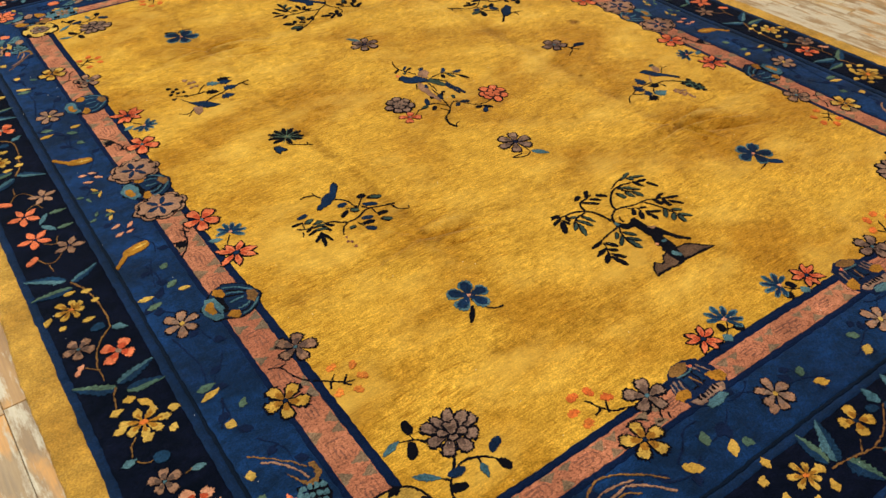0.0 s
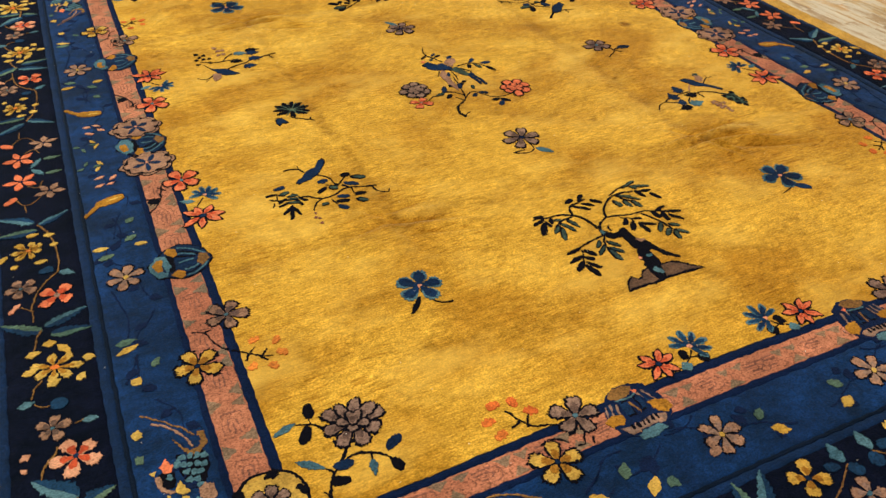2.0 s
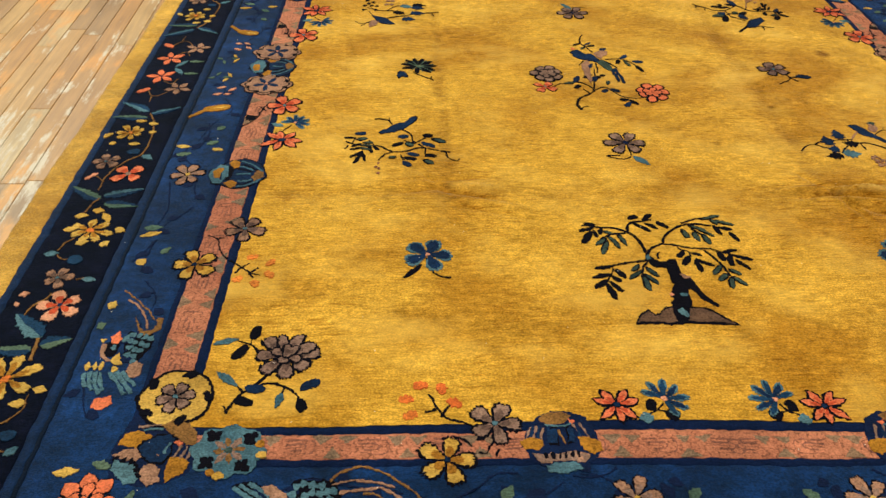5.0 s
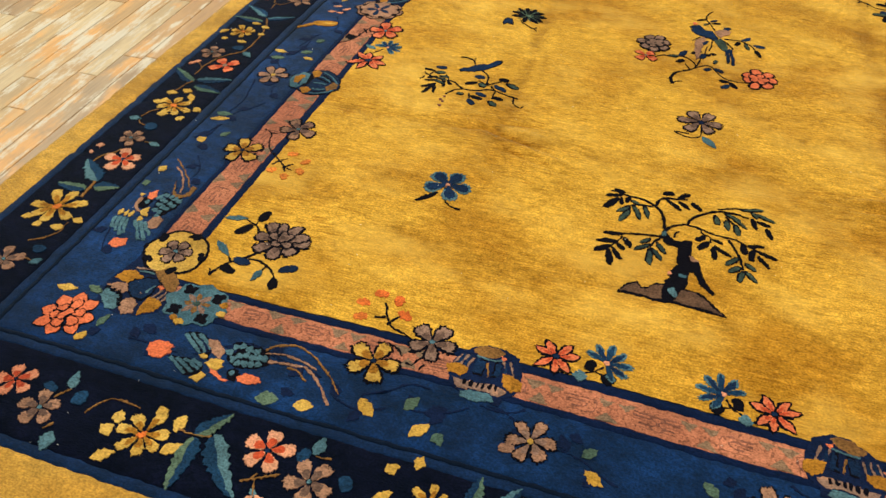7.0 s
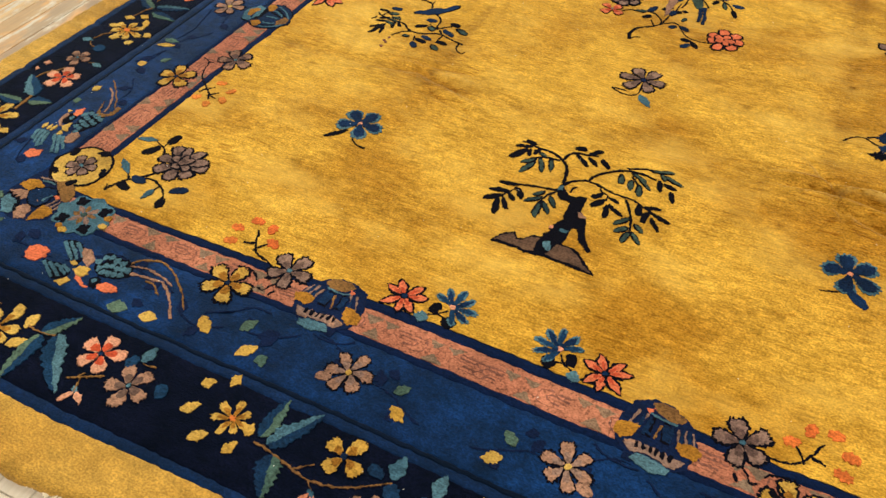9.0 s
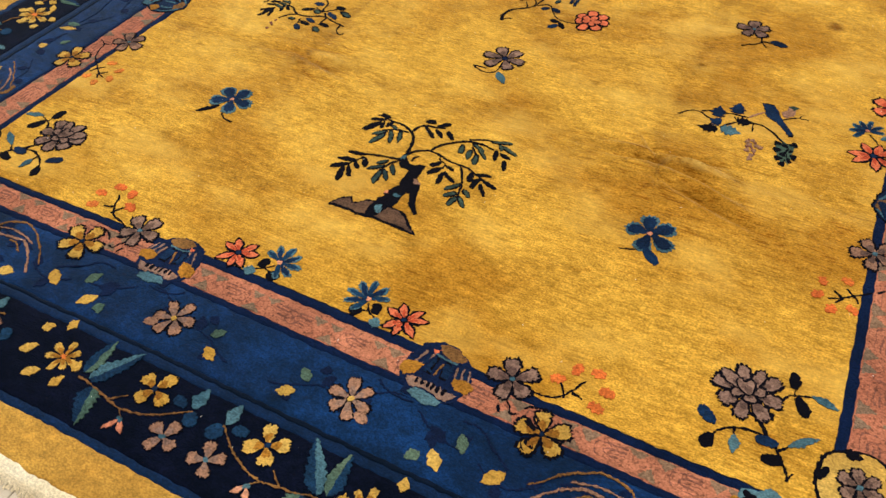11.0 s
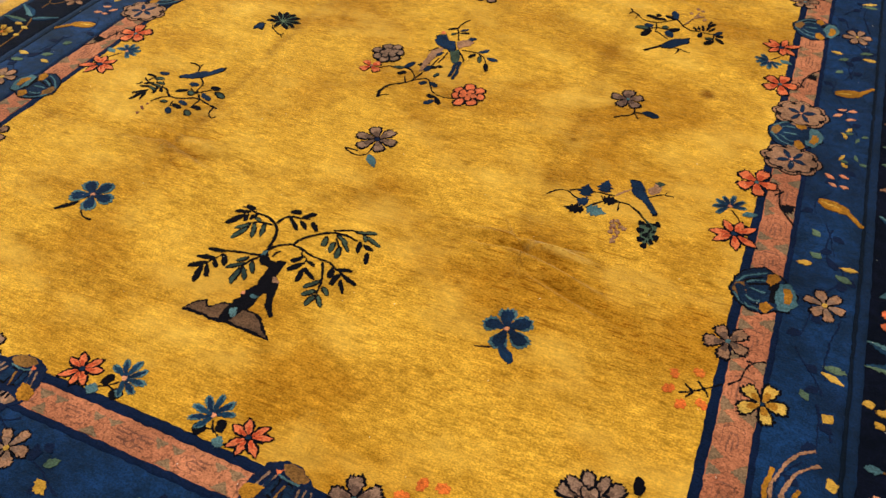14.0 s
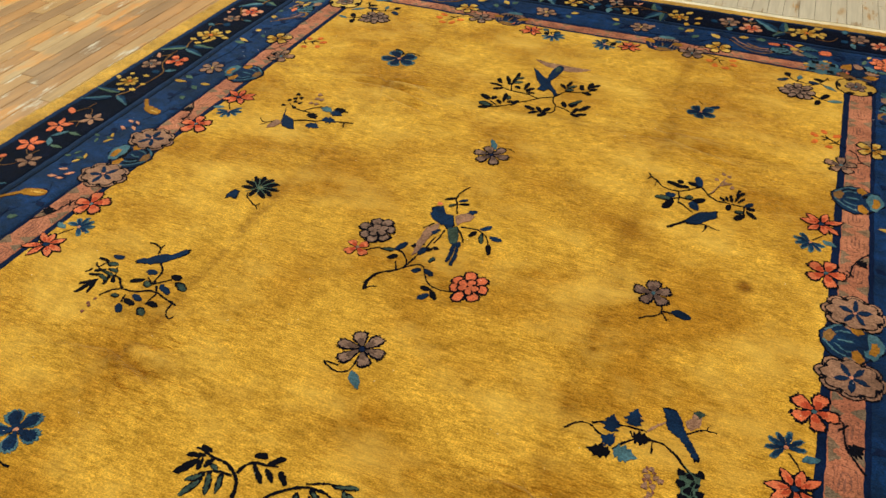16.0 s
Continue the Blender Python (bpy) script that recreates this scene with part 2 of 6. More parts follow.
def warp(x, y):
    """The small irregularities of the hand-knotted drawing."""
    if y > 1.69:
        y = 1.69 + 0.42 * (y - 1.69) + 0.006 * noise.noise((x * 4.5, 0.3, 51.3))  # the far margin is narrower and wavy
    x, y = x + 0.024 * y + 0.008, y * (1 + 0.015 * x)
    wx = 0.002 * noise.noise((x * 2.5, y * 2.5, 11.3)) + 0.0014 * noise.noise((x * 40, y * 40, 21.3))
    wy = 0.002 * noise.noise((x * 2.5, y * 2.5, 31.3)) + 0.0014 * noise.noise((x * 40, y * 40, 41.3))
    return x + wx, y + wy


def lay(x, y, up=0.0, fine=True):
    """A point of the ideal drawing, laid onto the real rug."""
    x, y = warp(x, y)
    return (x, y, height(x, y, fine) + up)


def part(name, bm, mat, parent, label=""):
    me = bpy.data.meshes.new(name)
    bm.to_mesh(me)
    bm.free()
    for f in me.polygons:
        f.use_smooth = True
    me.materials.append(mat)
    ob = new(name, me)
    ob.parent = parent
    if label:
        ob["label"] = label
    return ob


def sheet(rows):
    """A quad mesh from equally long rows of points."""
    bm = bmesh.new()
    vs = [[bm.verts.new(p) for p in row] for row in rows]
    for a, b in zip(vs, vs[1:]):
        for i in range(len(a) - 1):
            bm.faces.new((a[i], a[i + 1], b[i + 1], b[i]))
    return bm


def ragged(x, y):
    """Knot by knot unevenness of a woven line; the near edge of the field bows inwards in the middle,
    and the outer border widens towards the near western corner."""
    out = min(1.0, max(0.0, (-y - 1.652) / 0.04)) * 0.013 + min(1.0, max(0.0, (-y - 1.7) / 0.05)) * 0.024
    y -= out * min(1.0, max(0.0, (-x - 0.25) / 0.25))
    y += 0.014 * math.exp(-(((x + 0.05) / 0.4) ** 2)) * max(0.0, 1 - abs(y + 1.2915) / 0.045)
    return x + 0.0022 * noise.noise((x * 75, y * 75, 61.3)), y + 0.0022 * noise.noise((x * 75, y * 75, 71.3))


def band(inner, outer, side_wall=False):
    """A frame between two half sizes, its edges clipped lower by a millimetre and a half."""
    bm = bmesh.new()
    wide = outer[0] - inner[0]
    across, n = max(2, int(wide / 0.02) + 1), 440
    clip = min(0.2, 0.0025 / wide)
    stops = [(0.0, -0.0015), (clip, 0.0)] + [(i / across, 0.0) for i in range(1, across)] + [(1 - clip, 0.0), (1.0, -0.0015)]
    if side_wall:
        stops += [(1.0 + clip, -0.004), (1.0 + clip * 1.3, None)]
    for side in range(4):
        rows = []
        for s, drop in stops:
            a, b = inner[0] + (outer[0] - inner[0]) * s, inner[1] + (outer[1] - inner[1]) * s
            row = []
            for k in range(n + 1):
                u = 2 * k / n - 1
                x, y = ((u * a, -b), (a, u * b), (-u * a, b), (-a, -u * b))[side]
                if side_wall and s >= 1.0:
                    sway = 1 + 0.006 * noise.noise((x * 3.1, y * 3.1, 81.3)) + 0.0015 * noise.noise((x * 14, y * 14, 91.3))
                    x, y = (x, y * sway) if side in (0, 2) else (x * sway, y)
                p = lay(*ragged(x, y), drop or 0.0)
                row.append(bm.verts.new(p if drop is not None else (p[0], p[1], FLOOR)))
            rows.append(row)
        for p, q in zip(rows, rows[1:]):
            for k in range(n):
                bm.faces.new((p[k], q[k], q[k + 1], p[k + 1]))
    bmesh.ops.remove_doubles(bm, verts=bm.verts, dist=0.00005)
    bmesh.ops.recalc_face_normals(bm, faces=bm.faces)
    return bm


RECTS = [(0.886, 1.2915), (0.905, 1.307), (0.970, 1.354), (0.982, 1.368), (1.111, 1.498), (1.119, 1.506), (1.137, 1.522), (1.294, 1.672), (1.312, 1.686), (1.372, 1.757)]

rug = tagged(new("rug"), "golden yellow wool rug with blue floral borders, on a wooden floor", "rug")
nx, ny = 380, 560
part("field", sheet([[lay(*ragged(-0.886 + 1.772 * i / nx, -1.2915 + 2.583 * j / ny)) for i in range(nx + 1)] for j in range(ny + 1)]), GOLD, rug, "golden yellow wool field with worn patches and painted fold shading")
for i, (name, mat, label) in enumerate((("inner_line", NAVY, ""), ("stripe", PINK, "dusty pink stripe with grey zigzag shading"), ("stripe_edge", NAVY, ""),
                                        ("blue_band", ROYAL, "royal blue border with flowers and birds"), ("thin_line", SEAM, ""), ("middle_line", LINE_BLUE, ""),
                                        ("dark_band", MIDNIGHT, "midnight blue outer border with flowering vines"), ("outer_line", LINE_BLUE, ""), ("outer_edge", EDGE_GOLD, "plain gold wool margin"))):
    part(name, band(RECTS[i], RECTS[i + 1], name == "outer_edge"), mat, rug, label)

# ---- woven motifs ----
WOOL = {
    "K": pile("ink_pile", lin(9, 9, 18), 0.35, 0.05, 0.2, None, 0.0, 0, 0.04),
    "B": pile("blue_pile", lin(17, 44, 78), 0.4, 0.1, 0.35, lin(10, 28, 54), 0.0, 0.3, 0.07),
    "D": pile("dark_teal_pile", lin(66, 82, 70), 0.45, 0.1, 0.4, lin(40, 58, 58), 0.0, 0.35, 0.07),
    "T": pile("teal_pile", lin(84, 118, 128), 0.35, 0.1, 0.3, lin(52, 86, 102), 0.0, 0.3, 0.07),
    "G": pile("sage_pile", lin(92, 112, 92), 0.35, 0.1, 0.3, lin(64, 88, 78), 0.0, 0.3, 0.07),
    "C": pile("coral_pile", lin(222, 120, 80), 0.3, 0.1, 0.25, lin(204, 100, 62), 0.03, 0.3, 0.07),
    "P": pile("pale_pink_pile", lin(212, 150, 116), 0.3, 0.1, 0.25, lin(202, 126, 94), 0.03, 0.25, 0.07),
    "Y": pile("yellow_pile", lin(206, 168, 82), 0.28, 0.1, 0.25, lin(178, 134, 50), 0.03, 0.25, 0.07),
    "A": pile("ochre_pile", lin(172, 118, 36), 0.35, 0.1, 0.3, lin(138, 90, 28), 0.0, 0.35, 0.07),
    "O": pile("brown_gold_pile", lin(140, 100, 52), 0.35, 0.1, 0.3, lin(112, 78, 44), 0.0, 0.35, 0.07),
    "W": pile("tan_pile", lin(166, 124, 98), 0.35, 0.1, 0.3, lin(134, 99, 80), 0.0, 0.35, 0.07),
    "V": pile("mauve_pile", lin(144, 114, 97), 0.35, 0.1, 0.3, lin(122, 95, 84), 0.0, 0.35, 0.07),
    "N": pile("shadow_blue_pile", lin(10, 26, 58), 0.35, 0.1, 0.3, None, 0.0, 0, 0.07),
    "S": pile("slate_pile", lin(142, 113, 88), 0.35, 0.2, 0.3, lin(118, 100, 82), 0.0, 0.25, 0.07),
    "F": pile("faded_coral_pile", lin(220, 108, 48), 0.3, 0.2, 0.3, lin(212, 124, 50), 0.03, 0.3, 0.07),
    "M": pile("earth_brown_pile", lin(100, 74, 56), 0.35, 0.1, 0.35, lin(74, 56, 48), 0.0, 0.35, 0.07),
    "R": pile("brick_red_pile", lin(190, 76, 44), 0.3, 0.1, 0.25, lin(170, 66, 40), 0.0, 0.3, 0.07),
    "U": pile("dusk_mauve_pile", lin(106, 82, 70), 0.35, 0.1, 0.3, lin(90, 68, 62), 0.0, 0.35, 0.07),
    "L": pile("deep_sea_pile", lin(24, 58, 88), 0.4, 0.1, 0.35, lin(16, 42, 70), 0.0, 0.3, 0.07),
    "Q": pile("dark_rose_pile", lin(136, 88, 72), 0.35, 0.2, 0.3, None, 0.0, 0.25, 0.07),
}
UP = {"K": 0.0006, "N": 0.0003, "S": 0.0004, "Q": 0.0005}


def jitter(x, y):
    """Knots leave a slightly stepped, fuzzy outline, and no two copies of a figure are drawn alike."""
    a = 0.0019 * noise.noise((x * 260, y * 260, 5.5)) + 0.0022 * noise.noise((x * 42, y * 42, 15.5))
    b = 0.0019 * noise.noise((x * 260, y * 260, 8.5)) + 0.0022 * noise.noise((x * 42, y * 42, 18.5))
    return x + a, y + b


# half outlines of petals: share of the length, share of the half width
NOTCHED = [(0.0, 0.24), (0.22, 0.55), (0.44, 0.84), (0.58, 1.1), (0.68, 0.92), (0.8, 1.14), (0.9, 0.84), (1.02, 0.66), (0.93, 0.4), (1.03, 0.18), (0.93, 0.02)]
LOBED = [(0.0, 0.4), (0.3, 0.75), (0.52, 1.0), (0.68, 1.12), (0.77, 0.93), (0.87, 1.02), (0.94, 0.66), (1.02, 0.5), (0.97, 0.24), (1.05, 0.03)]
TOOTHED = [(0.0, 0.3), (0.2, 0.6), (0.45, 0.95), (0.63, 1.12), (0.73, 0.92), (0.84, 1.04), (0.91, 0.62), (1.0, 0.68), (0.94, 0.3), (1.05, 0.04)]
POINTED = [(0.0, 0.3), (0.28, 0.8), (0.52, 1.05), (0.72, 0.85), (0.88, 0.45), (1.0, 0.08)]
OVAL = [(0.0, 0.45), (0.2, 0.85), (0.45, 1.05), (0.7, 0.98), (0.9, 0.62), (1.0, 0.1)]


class Motif:
    """One figure of the drawing in millimetres of the ideal rug. The dark outlines and stems form the part, coloured pieces are set into it."""

    def __init__(self, name, label="", place=None, sx=1, sy=1):
        self.name, self.label, self.place, self.sx, self.sy = name, label, place, sx, sy
        self.ink, self.pieces, self.lift = [], [], 0

    def solid(self, colour, points, kind="patch", up=0.0):
        """A tuft-high slab with the given outline."""
        ring = []
        for (x0, y0), (x1, y1) in zip(points, points[1:] + points[:1]):
            k = max(1, int(math.hypot(x1 - x0, y1 - y0) / 2.1))
            ring += [(x0 + (x1 - x0) * i / k, y0 + (y1 - y0) * i / k) for i in range(k)]
        self.lift += 1
        up = 0.6 * up + UP.get(colour, 0.0010) + 0.00006 * max(0, min(self.lift, 7)) + 0.00001 * max(0, min(self.lift, 40))
        verts, n = [], len(ring)
        knot = 0.35 if kind == "stem" else 0.55
        for x, y in ring:
            if self.place:
                x, y = self.place(x, y)
            x, y = x + knot * (round(x / 4.2) * 4.2 - x), y + knot * (round(y / 4.2) * 4.2 - y)
            verts.append(lay(*jitter(x * self.sx / 1000, y * self.sy / 1000), up, False))
        verts += [(x, y, z - 0.003) for x, y, z in verts]
        faces = [tuple(range(n))] + [(i, i + n, (i + 1) % n + n, (i + 1) % n) for i in range(n)]
        area = sum(verts[i][0] * verts[(i + 1) % n][1] - verts[(i + 1) % n][0] * verts[i][1] for i in range(n))
        if area < 0:
            faces = [f[::-1] for f in faces]
        if colour == "K":
            self.ink.append((verts, faces))
        else:
            self.pieces.append((kind, colour, verts, faces))

    def stroke(self, colour, w0, w1, points, kind="stem"):
        if colour in "ON":
            w0, w1 = w0 * 0.62, w1 * 0.62
        pts = [points[0]]
        for a, b in zip(points, points[1:]):
            k = max(1, int(math.dist(a, b) / 7))
            pts += [(a[0] + (b[0] - a[0]) * i / k, a[1] + (b[1] - a[1]) * i / k) for i in range(1, k + 1)]
        for _ in range(2):
            pts = [pts[0]] + [tuple((a[i] + 2 * b[i] + c[i]) / 4 for i in (0, 1)) for a, b, c in zip(pts, pts[1:], pts[2:])] + [pts[-1]]
        left, right = [], []
        for i, (x, y) in enumerate(pts):
            a, b = pts[max(0, i - 1)], pts[min(len(pts) - 1, i + 1)]
            d = math.dist(a, b) or 1
            w = (w0 + (w1 - w0) * i / max(1, len(pts) - 1)) / 2 * (1 + 0.55 * noise.noise((x / 7, y / 7, 2.2)))
            nx, ny = -(b[1] - a[1]) / d * w, (b[0] - a[0]) / d * w
            left.append((x + nx, y + ny))
            right.append((x - nx, y - ny))
        self.solid(colour, left + right[::-1], kind)

    def blade(self, colour, w, x0, y0, x1, y1, shape, kind="leaf", up=0.0):
        dx, dy = x1 - x0, y1 - y0
        left, right = [], []
        for s, h in shape:
            h *= w / 2
            d = math.hypot(dx, dy) or 1
            left.append((x0 + dx * s - dy / d * h, y0 + dy * s + dx / d * h))
            right.append((x0 + dx * s + dy / d * h, y0 + dy * s - dx / d * h))
        self.solid(colour, left + right[::-1], kind, up)

    def leaves(self, colour, w, rows):
        shape = [(0.0, 0.3), (0.08, 0.7), (0.25, 1.0), (0.45, 1.12), (0.65, 1.05), (0.8, 0.8), (0.9, 0.35)]
        given = w
        if colour in "YGTPN":
            shape = [(0.0, 0.12), (0.12, 0.5), (0.25, 0.75), (0.42, 1.1), (0.55, 0.85), (0.7, 0.75), (0.85, 0.4), (1.0, 0.08)]
            given = w * 0.9
        for x0, y0, x1, y1 in rows:
            w = given
            if colour == "D":
                self.blade("K", w + 1, x0, y0, x1, y1, shape)
                self.blade("D", w * 0.7, x0 + (x1 - x0) * 0.14, y0 + (y1 - y0) * 0.14, x1, y1, shape)
            else:
                self.blade(colour, w, x0, y0, x1, y1, shape)

    def jagged(self, colour, w, rows):
        shape = [(0.0, 0.2), (0.12, 0.9), (0.25, 0.55), (0.38, 1.15), (0.52, 0.62), (0.66, 0.85), (0.76, 0.4), (1.0, 0.06)]
        for row in rows:
            self.blade(colour, w * 1.3, *row, shape)

    def ferns(self, colour, w, rows, flip=False):
        """A long serrated leaf: one half pale, the other in deep blue."""
        for j, (x0, y0, x1, y1) in enumerate(rows):
            dx, dy = x1 - x0, y1 - y0
            d = math.hypot(dx, dy) or 1
            nx, ny = -dy / d, dx / d
            pale = 1 if (colour == "T") != flip else -1
            bend = 0.06 * d * noise.noise((x0 * 0.05, y0 * 0.05, 6.5))
            for tone, side, wide, top in (("L", -pale, 0.66, 0.97), (colour, pale, 0.56, 1.0)):
                rib, rim = [], []
                for k in range(15):
                    t = k / 14
                    h = wide * w * min(1.0, 0.35 + 2.6 * t) * (1 - t) ** 0.55 * (1.0 if k % 2 else 0.74)
                    px, py = x0 + dx * t * top + nx * bend * math.sin(math.pi * t), y0 + dy * t * top + ny * bend * math.sin(math.pi * t)
                    rib.append((px - nx * side * 0.4, py - ny * side * 0.4))
                    rim.append((px + nx * side * h + dx / d * 3, py + ny * side * h + dy / d * 3))
                self.solid(tone, rib + rim[::-1], "leaf" if tone != "L" else "leaf_shade")

    def patch(self, colour, points):
        if colour == "B":
            # dark contour round the blue birds and bodies
            cx, cy = sum(p[0] for p in points) / len(points), sum(p[1] for p in points) / len(points)
            far = max(math.dist(p, (cx, cy)) for p in points)
            grow, shrink = 1 + 1.6 / far, 1 - 3.2 / far
            self.solid("K", [(cx + (x - cx) * grow, cy + (y - cy) * grow) for x, y in points], "outline")
            points = [(cx + (x - cx) * shrink, cy + (y - cy) * shrink) for x, y in points]
        self.solid(colour, points, "patch")

    def dots(self, colour, r, points):
        for i, (x, y) in enumerate(points):
            a = i * 1.7
            if colour == "F":
                q = i * 2.1 + x
                self.blade("F", 2.2 * r, x - 1.45 * r * math.cos(q), y - 1.45 * r * math.sin(q), x + 1.45 * r * math.cos(q), y + 1.45 * r * math.sin(q), [(0, 0.3), (0.15, 0.8), (0.3, 0.6), (0.5, 1.1), (0.7, 0.7), (0.85, 0.8), (1, 0.2)], "berry")
                continue
            self.solid(colour, [(x + r * (1 + 0.18 * math.cos(3 * t + a)) * math.cos(t), y + r * (1 + 0.18 * math.cos(3 * t + a)) * math.sin(t)) for t in (k * math.tau / 10 for k in range(10))], "berry")

    def petal(self, colour, cx, cy, angle, near, far, half, outline=2.6, lobe=0.10, up=0.0, inner="", edge=NOTCHED):
        """A petal that widens to its end, with its dark contour and darker base."""
        ux, uy = math.cos(angle), math.sin(angle)
        half *= 1 + 0.14 * noise.noise((cx * 0.31, cy * 0.31, angle * 3))
        a, b = (cx + near * ux, cy + near * uy), (cx + far * ux, cy + far * uy)
        if outline:
            self.blade("K", 2 * half + 2 * outline, cx + max(0, near - outline) * ux, cy + max(0, near - outline) * uy, cx + (far + outline) * ux, cy + (far + outline) * uy, edge, "outline", up)
        self.blade(colour, 2 * half, *a, *b, edge, "petal", up)
        if inner:
            self.blade(inner, half * 1.15, *a, a[0] + (b[0] - a[0]) * 0.55, a[1] + (b[1] - a[1]) * 0.55, TOOTHED, "petal_shade", up + 0.0006)

    def ringed(self, colour, cx, cy, r, n, rot, half, near=0.16, outline=2.6, heart="", heart_r=0.16, inner="", lobe=0.10, span=360, up=0.0, edge=NOTCHED):
        for i in range(n):
            a = math.radians(rot + (span / n * i if span == 360 else -span / 2 + span * i / (n - 1)) + 5 * noise.noise((cx * 0.4, cy * 0.4, i * 5.1)))
            wob = 1 + 0.16 * noise.noise((cx * 0.13 + i * 3.3, cy * 0.13, 1.5))
            self.petal(colour, cx, cy, a, near * r, r * wob, half * r, outline, lobe, up, inner, edge)
        if heart:
            self.solid(heart, [(cx + heart_r * r * math.cos(k * math.tau / 8), cy + heart_r * r * math.sin(k * math.tau / 8)) for k in range(8)], "heart", up + 0.0012)

    def five(self, colour, cx, cy, r, rot, ink=None):
        heart, inner = {"V": ("T", "U"), "Y": ("B", "A"), "C": ("T", "R"), "W": ("T", "U"), "P": ("B", "R")}.get(colour, ("T", ""))
        line = (0 if colour in "WP" else 4.6) if ink is None else ink
        self.ringed(colour, cx, cy, r, 5, rot, 0.262 if line else 0.285, 0.14, line, heart, 0.11, inner, 0.12)

    def four(self, colour, cx, cy, r, rot):
        heart, inner = {"Y": ("B", "A"), "C": ("V", "R"), "W": ("T", "V"), "P": ("B", "C")}.get(colour, ("T", ""))
        self.ringed(colour, cx, cy, r * 0.95, 4, rot + 45, 0.32, 0.15, 1.2, heart, 0.16, inner, 0.13)

    def six(self, colour, cx, cy, r, rot):
        if colour == "V":
            self.ringed(colour, cx, cy, r * 0.93, 6, rot, 0.225, 0.2, 4.2, "N", 0.13, "U", edge=NOTCHED)
        else:
            self.ringed(colour, cx, cy, r, 6, rot, 0.235, 0.16, 2.8, "Y", 0.14, "V")

    def thin(self, colour, cx, cy, r, rot):
        for i in range(5):
            a = math.radians(rot + 72 * i + 6 * math.sin(3 * i))
            self.blade(colour, r * 0.44, cx + 0.14 * r * math.cos(a), cy + 0.14 * r * math.sin(a), cx + r * math.cos(a), cy + r * math.sin(a), [(0.0, 0.25), (0.3, 0.85), (0.55, 1.0), (0.75, 0.75), (1.0, 0.12)], "petal")
        self.dots("N", r * 0.1, [(cx, cy)])

    def big(self, colour, cx, cy, r, rot):
        for i in range(7):
            a = math.radians(rot + 51.4 * i + 7 * math.sin(5 * i + cx))
            l = r * (0.95 + 0.34 * noise.noise((cx * 0.2, cy * 0.2, i * 2.7)))
            c, s = math.cos(a), math.sin(a)
            self.blade(colour, r * 0.36, cx + 0.2 * l * c, cy + 0.2 * l * s, cx + l * c, cy + l * s, NOTCHED, "petal")
            self.blade("A", r * 0.19, cx + 0.16 * l * c, cy + 0.16 * l * s, cx + 0.68 * l * c, cy + 0.68 * l * s, TOOTHED, "petal_shade", 0.0006)
        self.dots("F", r * 0.13, [(cx, cy)])

    def star(self, colour, cx, cy, r, rot):
        for i in range(7):
            a = math.radians(rot + 90 - 112 + 37 * i)
            l = r * (1.08 + 0.24 * noise.noise((cx * 0.2, cy * 0.2, i * 2.7)))
            c, s = math.cos(a), math.sin(a)
            self.blade("T", r * 0.34, cx + 0.15 * l * c, cy + 0.15 * l * s, cx + l * c, cy + l * s, TOOTHED, "petal_edge", -0.0004)
            self.blade(colour if i % 2 else "L", r * 0.27, cx + 0.1 * l * c, cy + 0.1 * l * s, cx + l * 0.94 * c, cy + l * 0.94 * s, POINTED, "petal")
        self.dots("P", r * 0.12, [(cx, cy)])

    def bluet(self, colour, cx, cy, r, rot):
        self.ringed("T", cx, cy, r * 1.05, 5, rot + 90, 0.335, 0.2, 0, "", 0.1, "", 0.10, 276, -0.0003, TOOTHED)
        self.ringed(colour, cx, cy, r * 0.97, 5, rot + 90, 0.25, 0.1, 0, "", 0.12, "", 0.14, 276, 0.0003, TOOTHED)
        self.dots("P", r * 0.1, [(cx, cy)])

    def lily(self, colour, cx, cy, r, rot):
        for i in range(7):
            a = math.radians(rot - 150 + 50 * i + 8 * math.sin(2.3 * i + cx))
            l = r * (1 + 0.22 * noise.noise((cx * 0.2, cy * 0.2, i * 2.7)))
            c, s = math.cos(a), math.sin(a)
            self.blade("K", r * 0.38 + 6, cx, cy, cx + (l + 4) * c, cy + (l + 4) * s, POINTED, "outline", 0.0002 * (i % 2))
            self.blade(colour, r * 0.33, cx + 0.2 * l * c, cy + 0.2 * l * s, cx + l * c, cy + l * s, POINTED, "petal", 0.0002 * (i % 2))
            self.blade("R", r * 0.17, cx + 0.2 * l * c, cy + 0.2 * l * s, cx + 0.62 * l * c, cy + 0.62 * l * s, POINTED, "petal_shade", 0.0007)
        self.dots("B", r * 0.13, [(cx, cy)])

    def peony(self, colour, cx, cy, r, rot, line=10):
        """Scalloped outer petals round a core of small overlapping ones."""
        rows = [(7, rot, 0.32, 1.0, 0.47, LOBED, 0.0), (5, rot + 24, 0.06, 0.54, 0.33, LOBED, 0.0013)]
        if line < 6:
            rows = [(8, rot, 0.42, 1.12, 0.54, POINTED, 0.0), (6, rot + 24, 0.24, 0.7, 0.38, LOBED, 0.0013), (2, rot + 70, -0.08, 0.34, 0.3, LOBED, 0.0026)]
